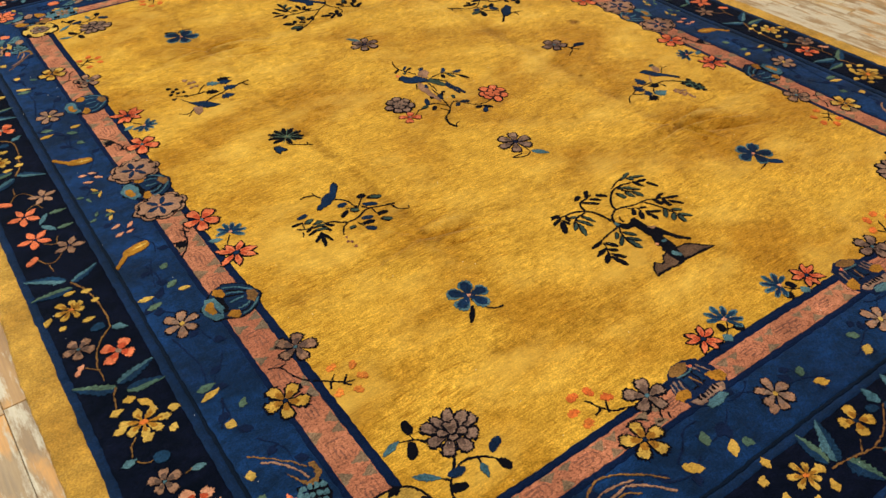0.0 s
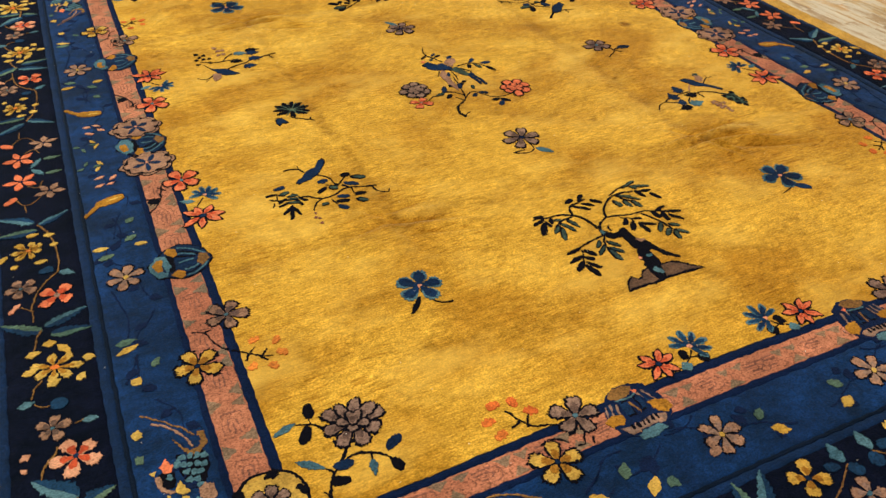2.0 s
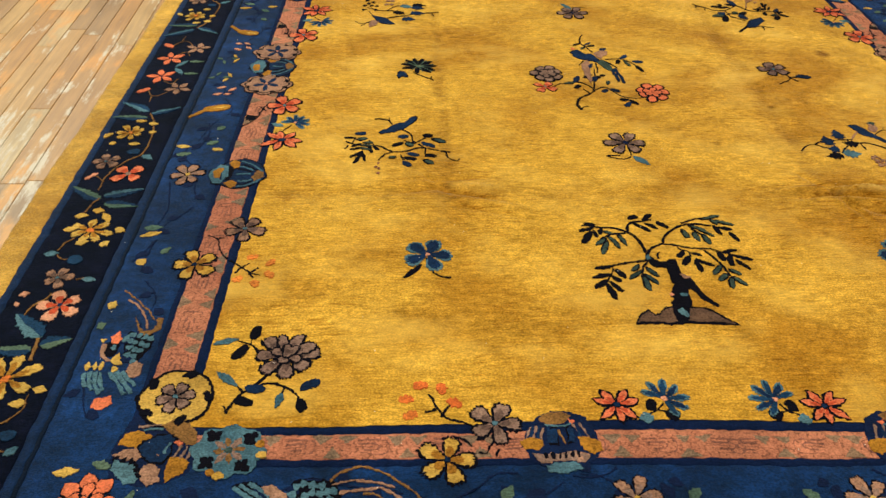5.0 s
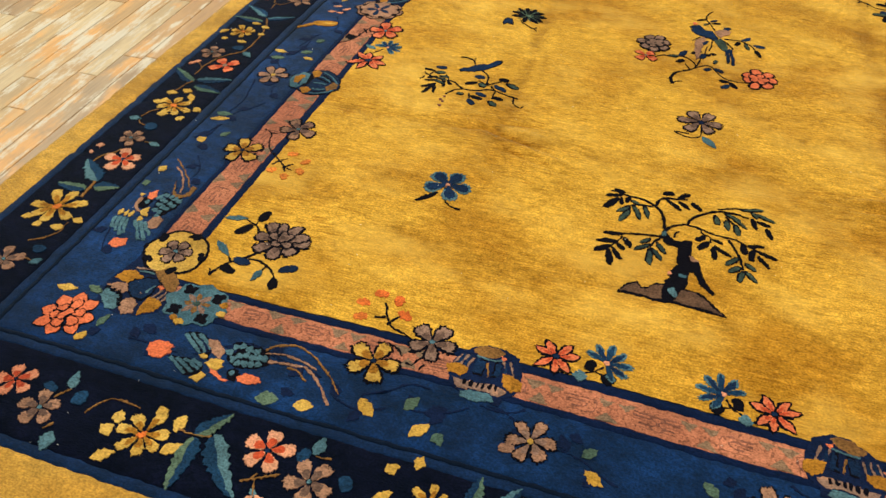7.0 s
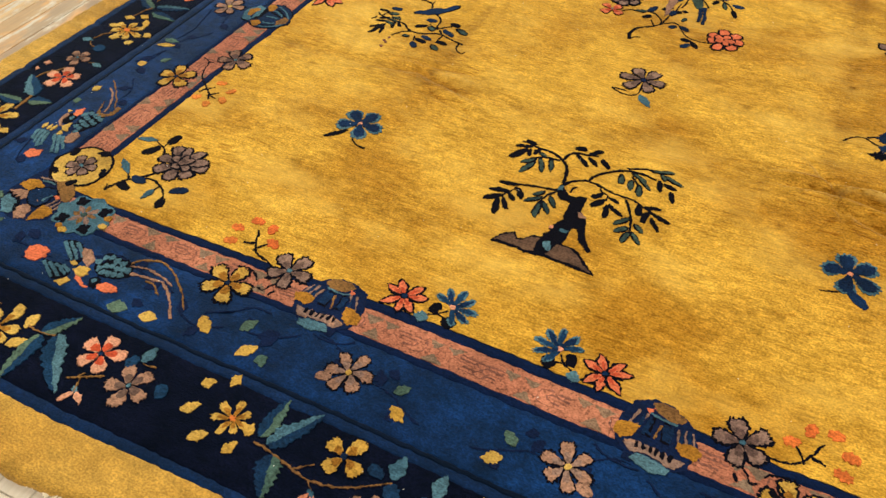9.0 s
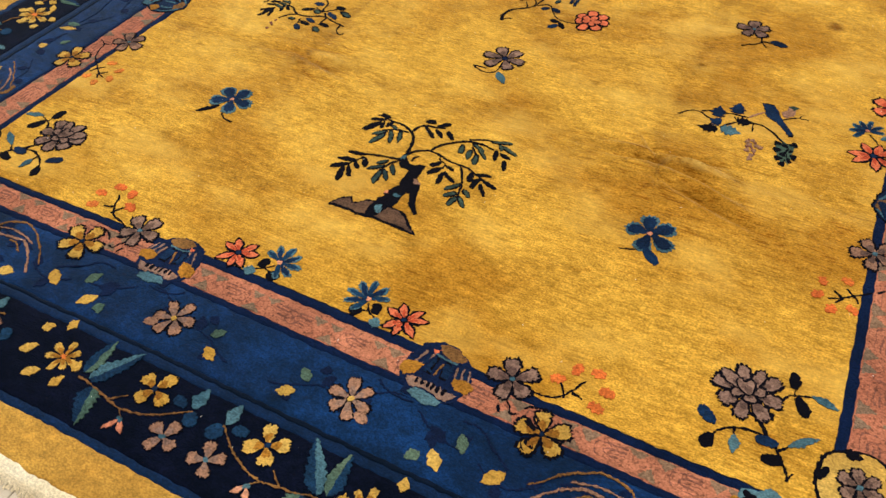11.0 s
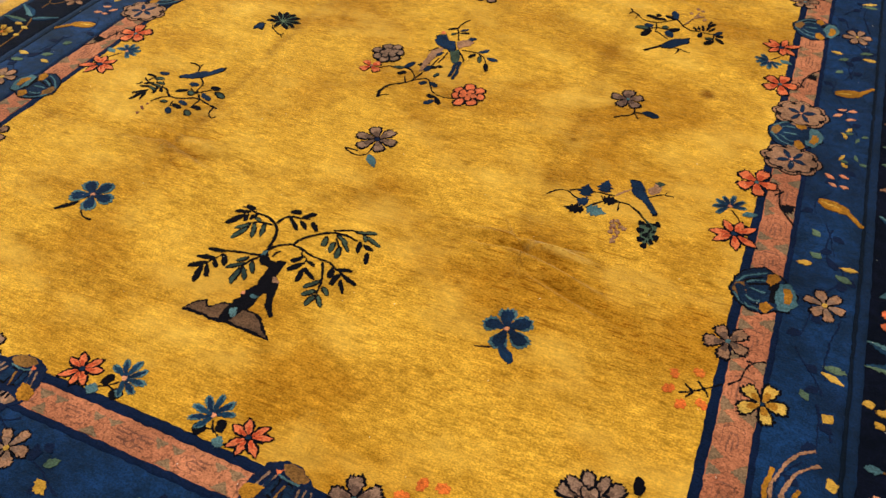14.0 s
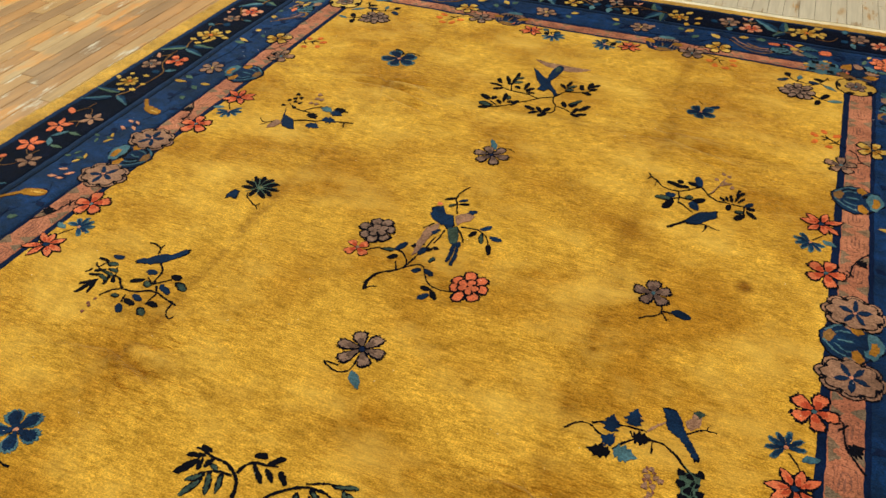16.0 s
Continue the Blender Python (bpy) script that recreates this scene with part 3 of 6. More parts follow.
        for n, turn, near, far, wide, edge, up in rows:
            for i in range(n):
                a = math.radians(turn + 360 / n * i + 9 * noise.noise((cx * 0.4, cy * 0.4, i * 5.1 + n)))
                l = r * (far + 0.36 * far * noise.noise((cx * 0.2, cy * 0.2, i * 2.7 + n)))
                c, s = math.cos(a), math.sin(a)
                self.blade("K", wide * r + line, cx + (near * r - 3) * c, cy + (near * r - 3) * s, cx + (l + 0.34 * line) * c, cy + (l + 0.34 * line) * s, edge, "outline", up)
                self.blade(colour, wide * r, cx + near * r * c, cy + near * r * s, cx + l * c, cy + l * s, edge, "petal", up)
                if n > 6 and colour != "C":
                    self.blade("U", wide * r * 0.5, cx + near * r * c, cy + near * r * s, cx + (near * r + (l - near * r) * 0.55) * c, cy + (near * r + (l - near * r) * 0.55) * s, TOOTHED, "petal_shade", up + 0.0004)

    def bloom(self, cx, cy, r, up):
        """A full peony seen from one side: a skirt of ragged petals, a cup of pointed ones above it."""
        skirt = ((-152, 0.94, 0.4), (-104, 0.9, 0.42), (160, 1.0, 0.4), (112, 0.98, 0.4), (68, 1.14, 0.36), (-58, 1.06, 0.4))
        cup = ((-36, 1.0, 0.32), (40, 0.98, 0.28), (2, 1.0, 0.32), (-88, 0.5, 0.26), (86, 0.54, 0.26), (178, 0.34, 0.3))
        heart = ((-20, 0.52, 0.24), (24, 0.5, 0.24))
        for rows, near, edge, z in ((skirt, 0.26, NOTCHED, 0.0), (cup, 0.06, LOBED, 0.0014), (heart, -0.08, OVAL, 0.0028)):
            for turn, long, wide in rows:
                a = math.radians(up + turn)
                c, s = math.cos(a), math.sin(a)
                x0, y0, x1, y1 = cx + near * r * c, cy + near * r * s, cx + long * r * c, cy + long * r * s
                self.blade("K", wide * r + 9, x0 - 3 * c, y0 - 3 * s, x1 + 3.5 * c, y1 + 3.5 * s, edge, "outline", z)
                self.blade("V", wide * r, x0, y0, x1, y1, edge, "petal", z)
                self.blade("U", wide * r * 0.55, x0, y0, x0 + (x1 - x0) * 0.6, y0 + (y1 - y0) * 0.6, TOOTHED, "petal_shade", z + 0.0004)

    def medal(self, colour, cx, cy, r, rot):
        def ring(f, deep=0.13):
            return [(cx + r * f * (0.9 + deep * abs(math.cos(4 * t))) * math.cos(t), cy + 0.84 * r * f * (0.9 + deep * abs(math.cos(4 * t))) * math.sin(t)) for t in (k * math.tau / 80 for k in range(80))]
        self.solid("K", ring(1.03), "outline")
        self.solid(colour, ring(0.97), "medallion", 0.0003)
        self.solid("K", ring(0.83, 0.2), "outline", 0.0014)
        self.solid(colour, ring(0.775, 0.2), "medallion", 0.0016)
        for k in range(8):
            a = math.radians(22.5 + 45 * k)
            for turn in (0.09, -0.09):
                # curled ends of the cloud line
                self.blade("K", 5, cx + 0.74 * r * math.cos(a), cy + 0.62 * r * math.sin(a), cx + 0.9 * r * math.cos(a + turn), cy + 0.76 * r * math.sin(a + turn), OVAL, "scroll", 0.0024)
        self.ringed("B", cx, cy, r * 0.56, 5, 90, 0.17, 0.1, 0, "P", 0.1, "", 0.03, up=0.0030, edge=POINTED)

    def rosette(self, colour, cx, cy, r, rot):
        def ring(f, n=8, d=0.05):
            return [(cx + r * f * (1 + d * math.cos(n * t)) * math.cos(t), cy + r * f * (1 + d * math.cos(n * t)) * math.sin(t)) for t in (k * math.tau / 40 for k in range(40))]
        self.solid("K", ring(1.03, 5, 0.03), "outline")
        self.solid(colour, ring(0.93, 5, 0.04), "disc")
        for k in range(5):
            a = math.radians(rot + 36 + 72 * k)
            # a hooked notch from the rim
            px, py = cx + 0.84 * r * math.cos(a), cy + 0.84 * r * math.sin(a)
            self.blade("K", 17, cx + 1.03 * r * math.cos(a), cy + 1.03 * r * math.sin(a), cx + 0.72 * r * math.cos(a), cy + 0.72 * r * math.sin(a), POINTED, "outline", 0.0016)
            self.blade("K", 11, px, py, px + 0.26 * r * math.cos(a + 1.9), py + 0.26 * r * math.sin(a + 1.9), POINTED, "outline", 0.0017)
        self.ringed("V", cx, cy, r * 0.5, 6, 15, 0.27, 0.2, 3.0, "T", 0.16, "U", up=0.0012)

    def cloudflower(self, colour, cx, cy, r, rot):
        self.solid(colour, [(cx + r * (0.94 + 0.07 * math.cos(8 * t + 0.4)) * math.cos(t), cy + 0.86 * r * (0.94 + 0.07 * math.cos(8 * t + 0.4)) * math.sin(t)) for t in (k * math.tau / 72 for k in range(72))], "cloud")
        for k in range(4):
            a = math.radians(40 + 90 * k)
            px, py = cx + 0.66 * r * math.cos(a), cy + 0.6 * r * math.sin(a)
            for turn, size in ((0.2, 15), (1.75, 13), (3.3, 12), (4.7, 14)):
                self.blade("K", 11, px, py, px + size * math.cos(a + turn), py + size * math.sin(a + turn), OVAL, "leaf", 0.0012)
        for px, py, size in ((cx - 0.86 * r, cy + 0.1 * r, 13), (cx - 0.8 * r, cy - 0.24 * r, 11), (cx + 0.12 * r, cy + 0.74 * r, 13), (cx + 0.34 * r, cy + 0.66 * r, 10)):
            self.blade("Y" if size > 12 else "A", 13, px - size * 0.7, py, px + size * 0.7, py + 3, OVAL, "patch", 0.0014)
        for i in range(8):
            a = math.radians(10 + 45 * i)
            self.blade("V" if i % 2 else "O", r * 0.17, cx + 0.1 * r * math.cos(a), cy + 0.1 * r * math.sin(a), cx + (0.42 + 0.08 * (i % 2)) * r * math.cos(a), cy + (0.42 + 0.08 * (i % 2)) * r * math.sin(a), POINTED, "petal", 0.0008)
        self.dots("D", r * 0.1, [(cx, cy)])

    def finish(self):
        owner, groups = None, []
        for verts, faces in self.ink:
            xs, ys = [v[0] for v in verts], [v[1] for v in verts]
            box = [min(xs) - 0.002, max(xs) + 0.002, min(ys) - 0.002, max(ys) + 0.002]
            both = ([box], [(verts, faces)])
            apart = []
            for g in groups:
                if any(b[0] < box[1] and box[0] < b[1] and b[2] < box[3] and box[2] < b[3] for b in g[0]):
                    both = (g[0] + both[0], g[1] + both[1])
                else:
                    apart.append(g)
            groups = apart + [both]
        groups.sort(key=lambda g: -sum(len(v) for v, _ in g[1]))
        todo = []
        for _, solids in groups:
            verts, faces = [], []
            for v, f in solids:
                faces += [tuple(i + len(verts) for i in q) for q in f]
                verts += v
            todo.append(("outline", "K", verts, faces))
        todo += self.pieces
        for kind, colour, verts, faces in todo:
            me = bpy.data.meshes.new(kind)
            me.from_pydata(verts, [], faces)
            me.materials.append(WOOL[colour])
            ob = new(kind if owner else self.name, me)
            ob.parent = owner or rug
            if owner is None:
                owner = ob
                if self.label:
                    ob["label"] = self.label
        return owner


def once(draw, name, label, place=None):
    m = Motif(name, label, place)
    draw(m)
    m.finish()


def mirrored(draw, name, label="", place=None, sides=((1, 1), (-1, 1), (1, -1), (-1, -1))):
    for sx, sy in sides:
        m = Motif(name, label, place, sx, sy)
        draw(m)
        m.finish()


def tree(m):
    m.patch("K", [(-106, -1053), (-92, -1025), (-75, -1010), (-62, -1023), (-54, -1022), (-40, -1006), (-25, -1001), (14, -1004), (37, -1004), (51, -1010), (56, -1017), (74, -1034), (94, -1055), (36, -1052), (-4, -1050), (-40, -1057), (-55, -1052)])
    m.patch("M", [(-101, -1048), (-89, -1029), (-76, -1016), (-65, -1029), (-55, -1028), (-41, -1012), (-24, -1007), (-27, -1045), (-39, -1050), (-54, -1047)])
    m.patch("M", [(9, -1010), (36, -1010), (47, -1017), (52, -1022), (68, -1038), (85, -1050), (37, -1045), (-3, -1043)])
    m.patch("K", [(-6, -868), (1, -863), (17, -863), (16, -890), (17, -903), (30, -912), (37, -929), (42, -952), (54, -979), (70, -1000), (63, -1004), (44, -987), (32, -965), (23, -953), (15, -954), (16, -978), (17, -995), (9, -1019), (1, -1036), (-27, -1035), (-24, -1007), (-25, -992), (-17, -982), (-23, -974), (-14, -957), (-6, -941), (-7, -925), (-9, -909), (-10, -889), (-26, -887), (-41, -876), (-48, -856), (-42, -841), (-32, -855), (-18, -869)])
    m.patch("N", [(1, -875), (12, -870), (12, -901), (13, -923), (25, -929), (32, -944), (15, -942), (0, -953), (-2, -928)])
    m.patch("N", [(-13, -982), (0, -975), (7, -990), (0, -1005), (-15, -1003)])
    m.patch("W", [(12, -906), (29, -911), (34, -918), (20, -923)])
    m.patch("T", [(-16, -1014), (-7, -1006), (2, -1028), (-3, -1035), (-14, -1028)])
    m.patch("P", [(-23, -966), (-15, -964), (-14, -973), (-22, -975)])
    m.patch("T", [(1, -964), (15, -967), (11, -974), (1, -972)])
    m.patch("T", [(-46, -852), (-37, -847), (-36, -861), (-45, -864)])
    m.stroke("K", 7, 5, [(-41, -841), (-44, -818), (-47, -795), (-56, -780), (-71, -770), (-86, -757), (-119, -754), (-148, -751), (-163, -749)])
    m.stroke("K", 5, 4, [(-64, -768), (-64, -753), (-55, -739), (-27, -731), (-3, -727)])
    m.stroke("K", 5, 4, [(-71, -776), (-97, -776), (-112, -785), (-128, -795)])
    m.stroke("K", 5, 4, [(-36, -861), (-62, -870), (-87, -872), (-110, -879), (-131, -887)])
    m.stroke("K", 4, 3, [(-118, -890), (-126, -910), (-139, -928), (-142, -941)])
    m.stroke("K", 4, 3, [(-44, -866), (-56, -887), (-61, -911)])
    m.stroke("K", 6, 4, [(-40, -848), (-29, -825), (-9, -814), (11, -811), (30, -816), (62, -827), (107, -827), (121, -839), (147, -847)])
    m.stroke("K", 5, 4, [(2, -811), (7, -793), (20, -773), (40, -756), (66, -742), (96, -739), (123, -748)])
    m.stroke("K", 4, 3, [(61, -738), (86, -725), (117, -720)])
    m.stroke("K", 4, 3, [(78, -756), (87, -770), (97, -781)])
    m.stroke("K", 4, 3, [(30, -818), (35, -834), (53, -831), (51, -852)])
    m.stroke("K", 5, 4, [(84, -832), (97, -849), (105, -869), (110, -885), (114, -897), (117, -913)])
    m.stroke("K", 4, 3, [(-19, -859), (-20, -845), (-13, -838)])
    m.leaves("K", 9.5, [(-132, -745, -160, -744), (-138, -758, -176, -771), (-141, -766, -134, -794), (-121, -756, -129, -782)])
    m.leaves("K", 15.0, [(-146, -770, -172, -815)])
    m.leaves("D", 10.2, [(-118, -767, -97, -778), (-115, -793, -147, -818), (-110, -785, -91, -831), (-88, -778, -76, -821)])
    m.leaves("D", 12.2, [(-116, -800, -134, -850)])
    m.leaves("K", 12.2, [(-56, -723, -29, -714), (-23, -729, 2, -703)])
    m.leaves("K", 9.5, [(-50, -738, -10, -772), (-22, -739, 5, -759), (4, -736, 31, -757)])
    m.leaves("K", 9.5, [(-119, -883, -160, -893), (-126, -907, -171, -920), (-133, -930, -110, -964), (-127, -914, -107, -932)])
    m.leaves("K", 12.2, [(-134, -924, -171, -953), (-139, -938, -129, -987), (-114, -893, -97, -923)])
    m.leaves("D", 9.5, [(-62, -881, -85, -899), (-61, -897, -94, -925), (-58, -907, -36, -941), (-51, -887, -31, -917)])
    m.leaves("D", 12.2, [(-63, -911, -57, -962)])
    m.leaves("K", 12.2, [(42, -834, 22, -859), (50, -849, 26, -883), (57, -862, 63, -905)])
    m.leaves("K", 8.2, [(54, -840, 81, -852), (58, -859, 95, -885)])
    m.leaves("K", 13.6, [(111, -837, 122, -868), (133, -848, 131, -886)])
    m.leaves("K", 8.8, [(122, -837, 158, -829), (133, -845, 184, -865), (144, -861, 167, -896)])
    m.leaves("D", 9.5, [(109, -878, 80, -912), (117, -890, 143, -913), (118, -916, 146, -944)])
    m.leaves("D", 12.2, [(112, -904, 87, -931), (114, -917, 111, -953)])
    m.leaves("D", 12.2, [(54, -758, 64, -794), (78, -767, 85, -804), (96, -777, 106, -816)])
    m.leaves("D", 8.2, [(90, -755, 125, -788), (74, -745, 110, -763), (106, -723, 155, -710), (129, -725, 142, -744), (133, -728, 178, -747)])
    m.leaves("K", 9.5, [(127, -746, 140, -783), (137, -754, 171, -764), (157, -771, 173, -806)])

def center(m):
    m.stroke("K", 9, 5, [(-85, -242), (-92, -216), (-86, -188), (-70, -168), (-47, -154), (-34, -135)])
    m.stroke("K", 5, 4, [(-34, -135), (-39, -110), (-62, -87), (-82, -82), (-118, -97)])
    m.stroke("K", 4, 3, [(-120, -91), (-138, -106), (-153, -121)])
    m.stroke("K", 4, 3, [(-47, -154), (-62, -124)])
    m.stroke("K", 4, 3, [(-34, -135), (-14, -117), (4, -110), (20, -140), (38, -165), (62, -176), (83, -178), (100, -169)])
    m.stroke("K", 4, 3, [(-32, -125), (-26, -93), (-22, -68), (-16, -31), (-13, -5)])
    m.stroke("K", 4, 3, [(-85, -242), (-78, -224), (-61, -222)])
    m.leaves("B", 14, [(-81, -86, -64, -46), (5, -127, -12, -145), (13, -124, 43, -140), (-24, -81, -19, -46), (56, -200, 36, -224)])
    m.leaves("D", 10, [(-113, -95, -80, -88), (10, -98, 20, -74)])
    m.leaves("K", 13, [(-86, -121, -66, -101), (-20, -56, 3, -48), (-32, -46, -51, -54), (54, -184, 26, -185), (55, -187, 81, -215)])
    m.stroke("K", 4, 3, [(29, 57), (56, 64), (81, 59), (104, 45), (122, 4)])
    m.leaves("B", 13, [(78, 63, 104, 92), (109, 47, 148, 44), (23, 112, 48, 137)])
    m.leaves("K", 13, [(71, 55, 60, 26), (115, 21, 131, -20)])
    m.leaves("D", 10, [(85, 56, 99, 13)])
    m.stroke("K", 3, 3, [(-2, 106), (-16, 142), (-29, 165), (-29, 198), (-15, 226)])
    m.leaves("K", 8, [(-29, 165, -56, 148), (-14, 144, 16, 154)])
    m.leaves("B", 8, [(-17, 156, 6, 171)])
    m.leaves("D", 8, [(-19, 141, -34, 124)])
    m.dots("C", 7, [(-59, 127)])
    m.patch("W", [(-1, 91), (10, 106), (27, 118), (45, 110), (42, 88), (28, 77), (18, 58)])
    m.dots("B", 8, [(31, 123)])
    m.patch("W", [(-26, 50), (-44, 26), (-47, -10), (-46, -40), (-35, -92), (-29, -70), (-28, -30), (-26, 8), (-20, 30)])
    m.stroke("B", 12, 7, [(-24, 6), (-14, 28)])
    m.leaves("K", 9, [(-52, -58, -26, -47), (-4, -42, 17, -45)])
    m.dots("Q", 3, [(8, 96), (22, 100), (14, 84), (30, 90), (-40, -20), (-36, -52), (-40, 8)])
    m.stroke("K", 3, 3, [(-55, 17), (-47, 31), (-37, 45)])
    m.stroke("K", 4, 3, [(-3, 31), (-2, 5), (-6, -24)])
    m.stroke("K", 4, 3, [(-43, -51), (-25, -39)])
    m.stroke("N", 5, 4, [(-22, 21), (-22, 1), (-25, -5)])
    m.patch("B", [(-70, 101), (-61, 113), (-44, 120), (-26, 93), (-7, 93), (9, 64), (14, 38), (0, 35), (-21, 56), (-45, 62)])
    m.patch("D", [(2, 38), (21, 51), (38, 22), (43, -10), (28, -11), (14, 11)])
    m.stroke("B", 10, 7, [(39, -7), (46, -42), (47, -78)])
    m.stroke("B", 9, 7, [(47, 1), (58, -46), (61, -86)])
    m.stroke("K", 7, 4, [(17, 52), (40, 32), (57, 5)])
    m.stroke("B", 10, 8, [(-62, 86), (-43, 63), (-15, 49)])
    m.peony("V", -154, -35, 45, 20)
    m.four("C", -169, -114, 34, 10)
    m.peony("C", 128, -144, 47, 50)

def flower_near(m):
    m.stroke("K", 4, 3, [(2, -447), (4, -466), (-6, -480), (-27, -484), (-48, -476), (-60, -469)])
    m.stroke("K", 3, 3, [(-60, -469), (-26, -468)])
    m.leaves("T", 24, [(6, -470, 40, -510)])
    m.six("V", -2, -410, 53, 0)

def flower_far(m):
    m.stroke("K", 4, 3, [(-3, 434), (7, 452), (30, 448), (39, 439)])
    m.leaves("T", 20, [(-16, 435, -47, 486)])
    m.six("V", -18, 402, 51, 0)

def fan(m):
    m.leaves("K", 13, [(-529, 12, -580, 29), (-529, 16, -565, 57), (-526, 19, -541, 65), (-523, 21, -509, 65), (-519, 20, -482, 48), (-519, 13, -469, -8), (-523, 3, -483, -28), (-526, 4, -526, -36), (-531, 5, -574, -2), (-518, 17, -464, 22)])
    for x1, y1 in ((-576, 44), (-553, 63), (-525, 66), (-495, 58), (-470, 34), (-470, 8), (-474, -20), (-504, -34), (-552, -22)):
        m.stroke("G", 2.2, 1.6, [(-525, 10), (-525 + (x1 + 525) * 0.8, 10 + (y1 - 10) * 0.8)], "rib")
    m.stroke("K", 3, 3, [(-538, -21), (-531, -38), (-507, -53), (-489, -59), (-478, -69)])
    m.stroke("K", 3, 3, [(-489, -59), (-484, -46)])
    m.patch("B", [(-580, -21), (-561, -24), (-555, -40), (-551, -59), (-570, -53), (-578, -65), (-584, -48)])

def flower_right(m):
    m.five("V", 521, 0, 42, 30)
    m.stroke("K", 3, 3, [(535, -18), (552, -42), (553, -60), (536, -77), (508, -92)])
    m.stroke("K", 3, 3, [(552, -57), (567, -79)])
    m.stroke("K", 3, 3, [(554, -54), (579, -50)])
    m.leaves("B", 20, [(572, -45, 616, -55)])

def blue_near_left(m):
    m.stroke("K", 4, 3, [(-499, -860), (-496, -888), (-484, -907), (-463, -920), (-450, -917)])
    m.leaves("K", 11, [(-511, -882, -546, -925)])
    m.bluet("B", -496, -849, 48, -20)

def blue_near_right(m):
    m.stroke("K", 4, 3, [(497, -871), (499, -899), (485, -910), (458, -912)])
    m.leaves("B", 20, [(503, -894, 537, -932)])
    m.bluet("B", 500, -854, 49, -50)

def blue_far_left(m):
    m.stroke("K", 3, 3, [(-524, 886), (-498, 921), (-463, 912)])
    m.leaves("K", 16, [(-521, 897, -563, 924)])
    m.bluet("B", -520, 859, 57, 180)

def blue_far_right(m):
    m.stroke("K", 3, 3, [(482, 928), (469, 947)])
    m.leaves("B", 16, [(506, 915, 537, 936)])
    m.bluet("B", 484, 880, 41, 180)

def bird_near_left(m):
    m.patch("B", [(-620, -361), (-612, -347), (-600, -343), (-587, -324), (-569, -313), (-555, -312), (-538, -284), (-526, -279), (-523, -292), (-540, -323), (-551, -336), (-563, -349), (-582, -360), (-601, -365), (-613, -369)])
    m.stroke("K", 4, 3, [(-635, -294), (-626, -285), (-617, -294), (-596, -298), (-589, -321)])
    m.stroke("K", 3, 3, [(-596, -284), (-596, -298)])
    m.stroke("K", 5, 4, [(-560, -348), (-547, -360), (-534, -376), (-536, -400), (-531, -413)])
    m.stroke("K", 4, 3, [(-531, -413), (-512, -397), (-501, -384)])
    m.stroke("K", 4, 3, [(-559, -398), (-543, -406), (-531, -413)])
    m.stroke("K", 5, 4, [(-520, -416), (-503, -433), (-482, -440), (-461, -442), (-441, -451)])
    m.stroke("K", 4, 3, [(-453, -450), (-451, -472), (-437, -487), (-423, -497), (-421, -482)])
    m.stroke("K", 5, 4, [(-503, -433), (-528, -436), (-545, -449), (-565, -456), (-585, -454), (-602, -464), (-615, -491)])
    m.stroke("K", 4, 3, [(-557, -489), (-563, -467)])
    m.stroke("K", 4, 3, [(-503, -476), (-503, -438)])
    m.stroke("K", 5, 4, [(-585, -454), (-602, -438), (-610, -425), (-628, -424), (-639, -426)])
    m.stroke("K", 4, 3, [(-701, -405), (-689, -416), (-669, -418), (-642, -424)])
    m.stroke("K", 3, 3, [(-693, -423), (-701, -442)])
    m.stroke("K", 4, 3, [(-679, -388), (-683, -411)])
    m.stroke("K", 3, 3, [(-645, -402), (-633, -412), (-633, -428)])
    m.leaves("B", 14.1, [(-681, -369, -647, -367)])
    m.leaves("K", 8.1, [(-707, -387, -679, -388)])
    m.leaves("D", 14.1, [(-675, -395, -646, -391)])
    m.leaves("K", 8.9, [(-633, -428, -612, -448), (-643, -427, -632, -462), (-655, -436, -691, -443), (-654, -451, -689, -481), (-660, -456, -674, -511), (-658, -455, -647, -500), (-661, -415, -688, -430)])
    m.leaves("D", 8.9, [(-660, -410, -630, -413), (-666, -422, -633, -428), (-666, -437, -633, -445)])
    m.leaves("K", 16.3, [(-510, -376, -479, -369)])
    m.leaves("D", 16.3, [(-486, -384, -449, -407)])
    m.leaves("B", 14.8, [(-512, -408, -476, -426), (-546, -380, -574, -382), (-548, -461, -516, -472), (-559, -499, -534, -522)])
    m.leaves("K", 13.3, [(-558, -409, -588, -427), (-558, -479, -521, -491), (-503, -466, -473, -473)])
    m.leaves("D", 15.5, [(-553, -411, -531, -426), (-509, -490, -480, -508)])
    m.leaves("D", 10.4, [(-572, -479, -596, -481)])
    m.dots("Q", 4, [(-616, -503), (-614, -526), (-616, -547), (-621, -519)])

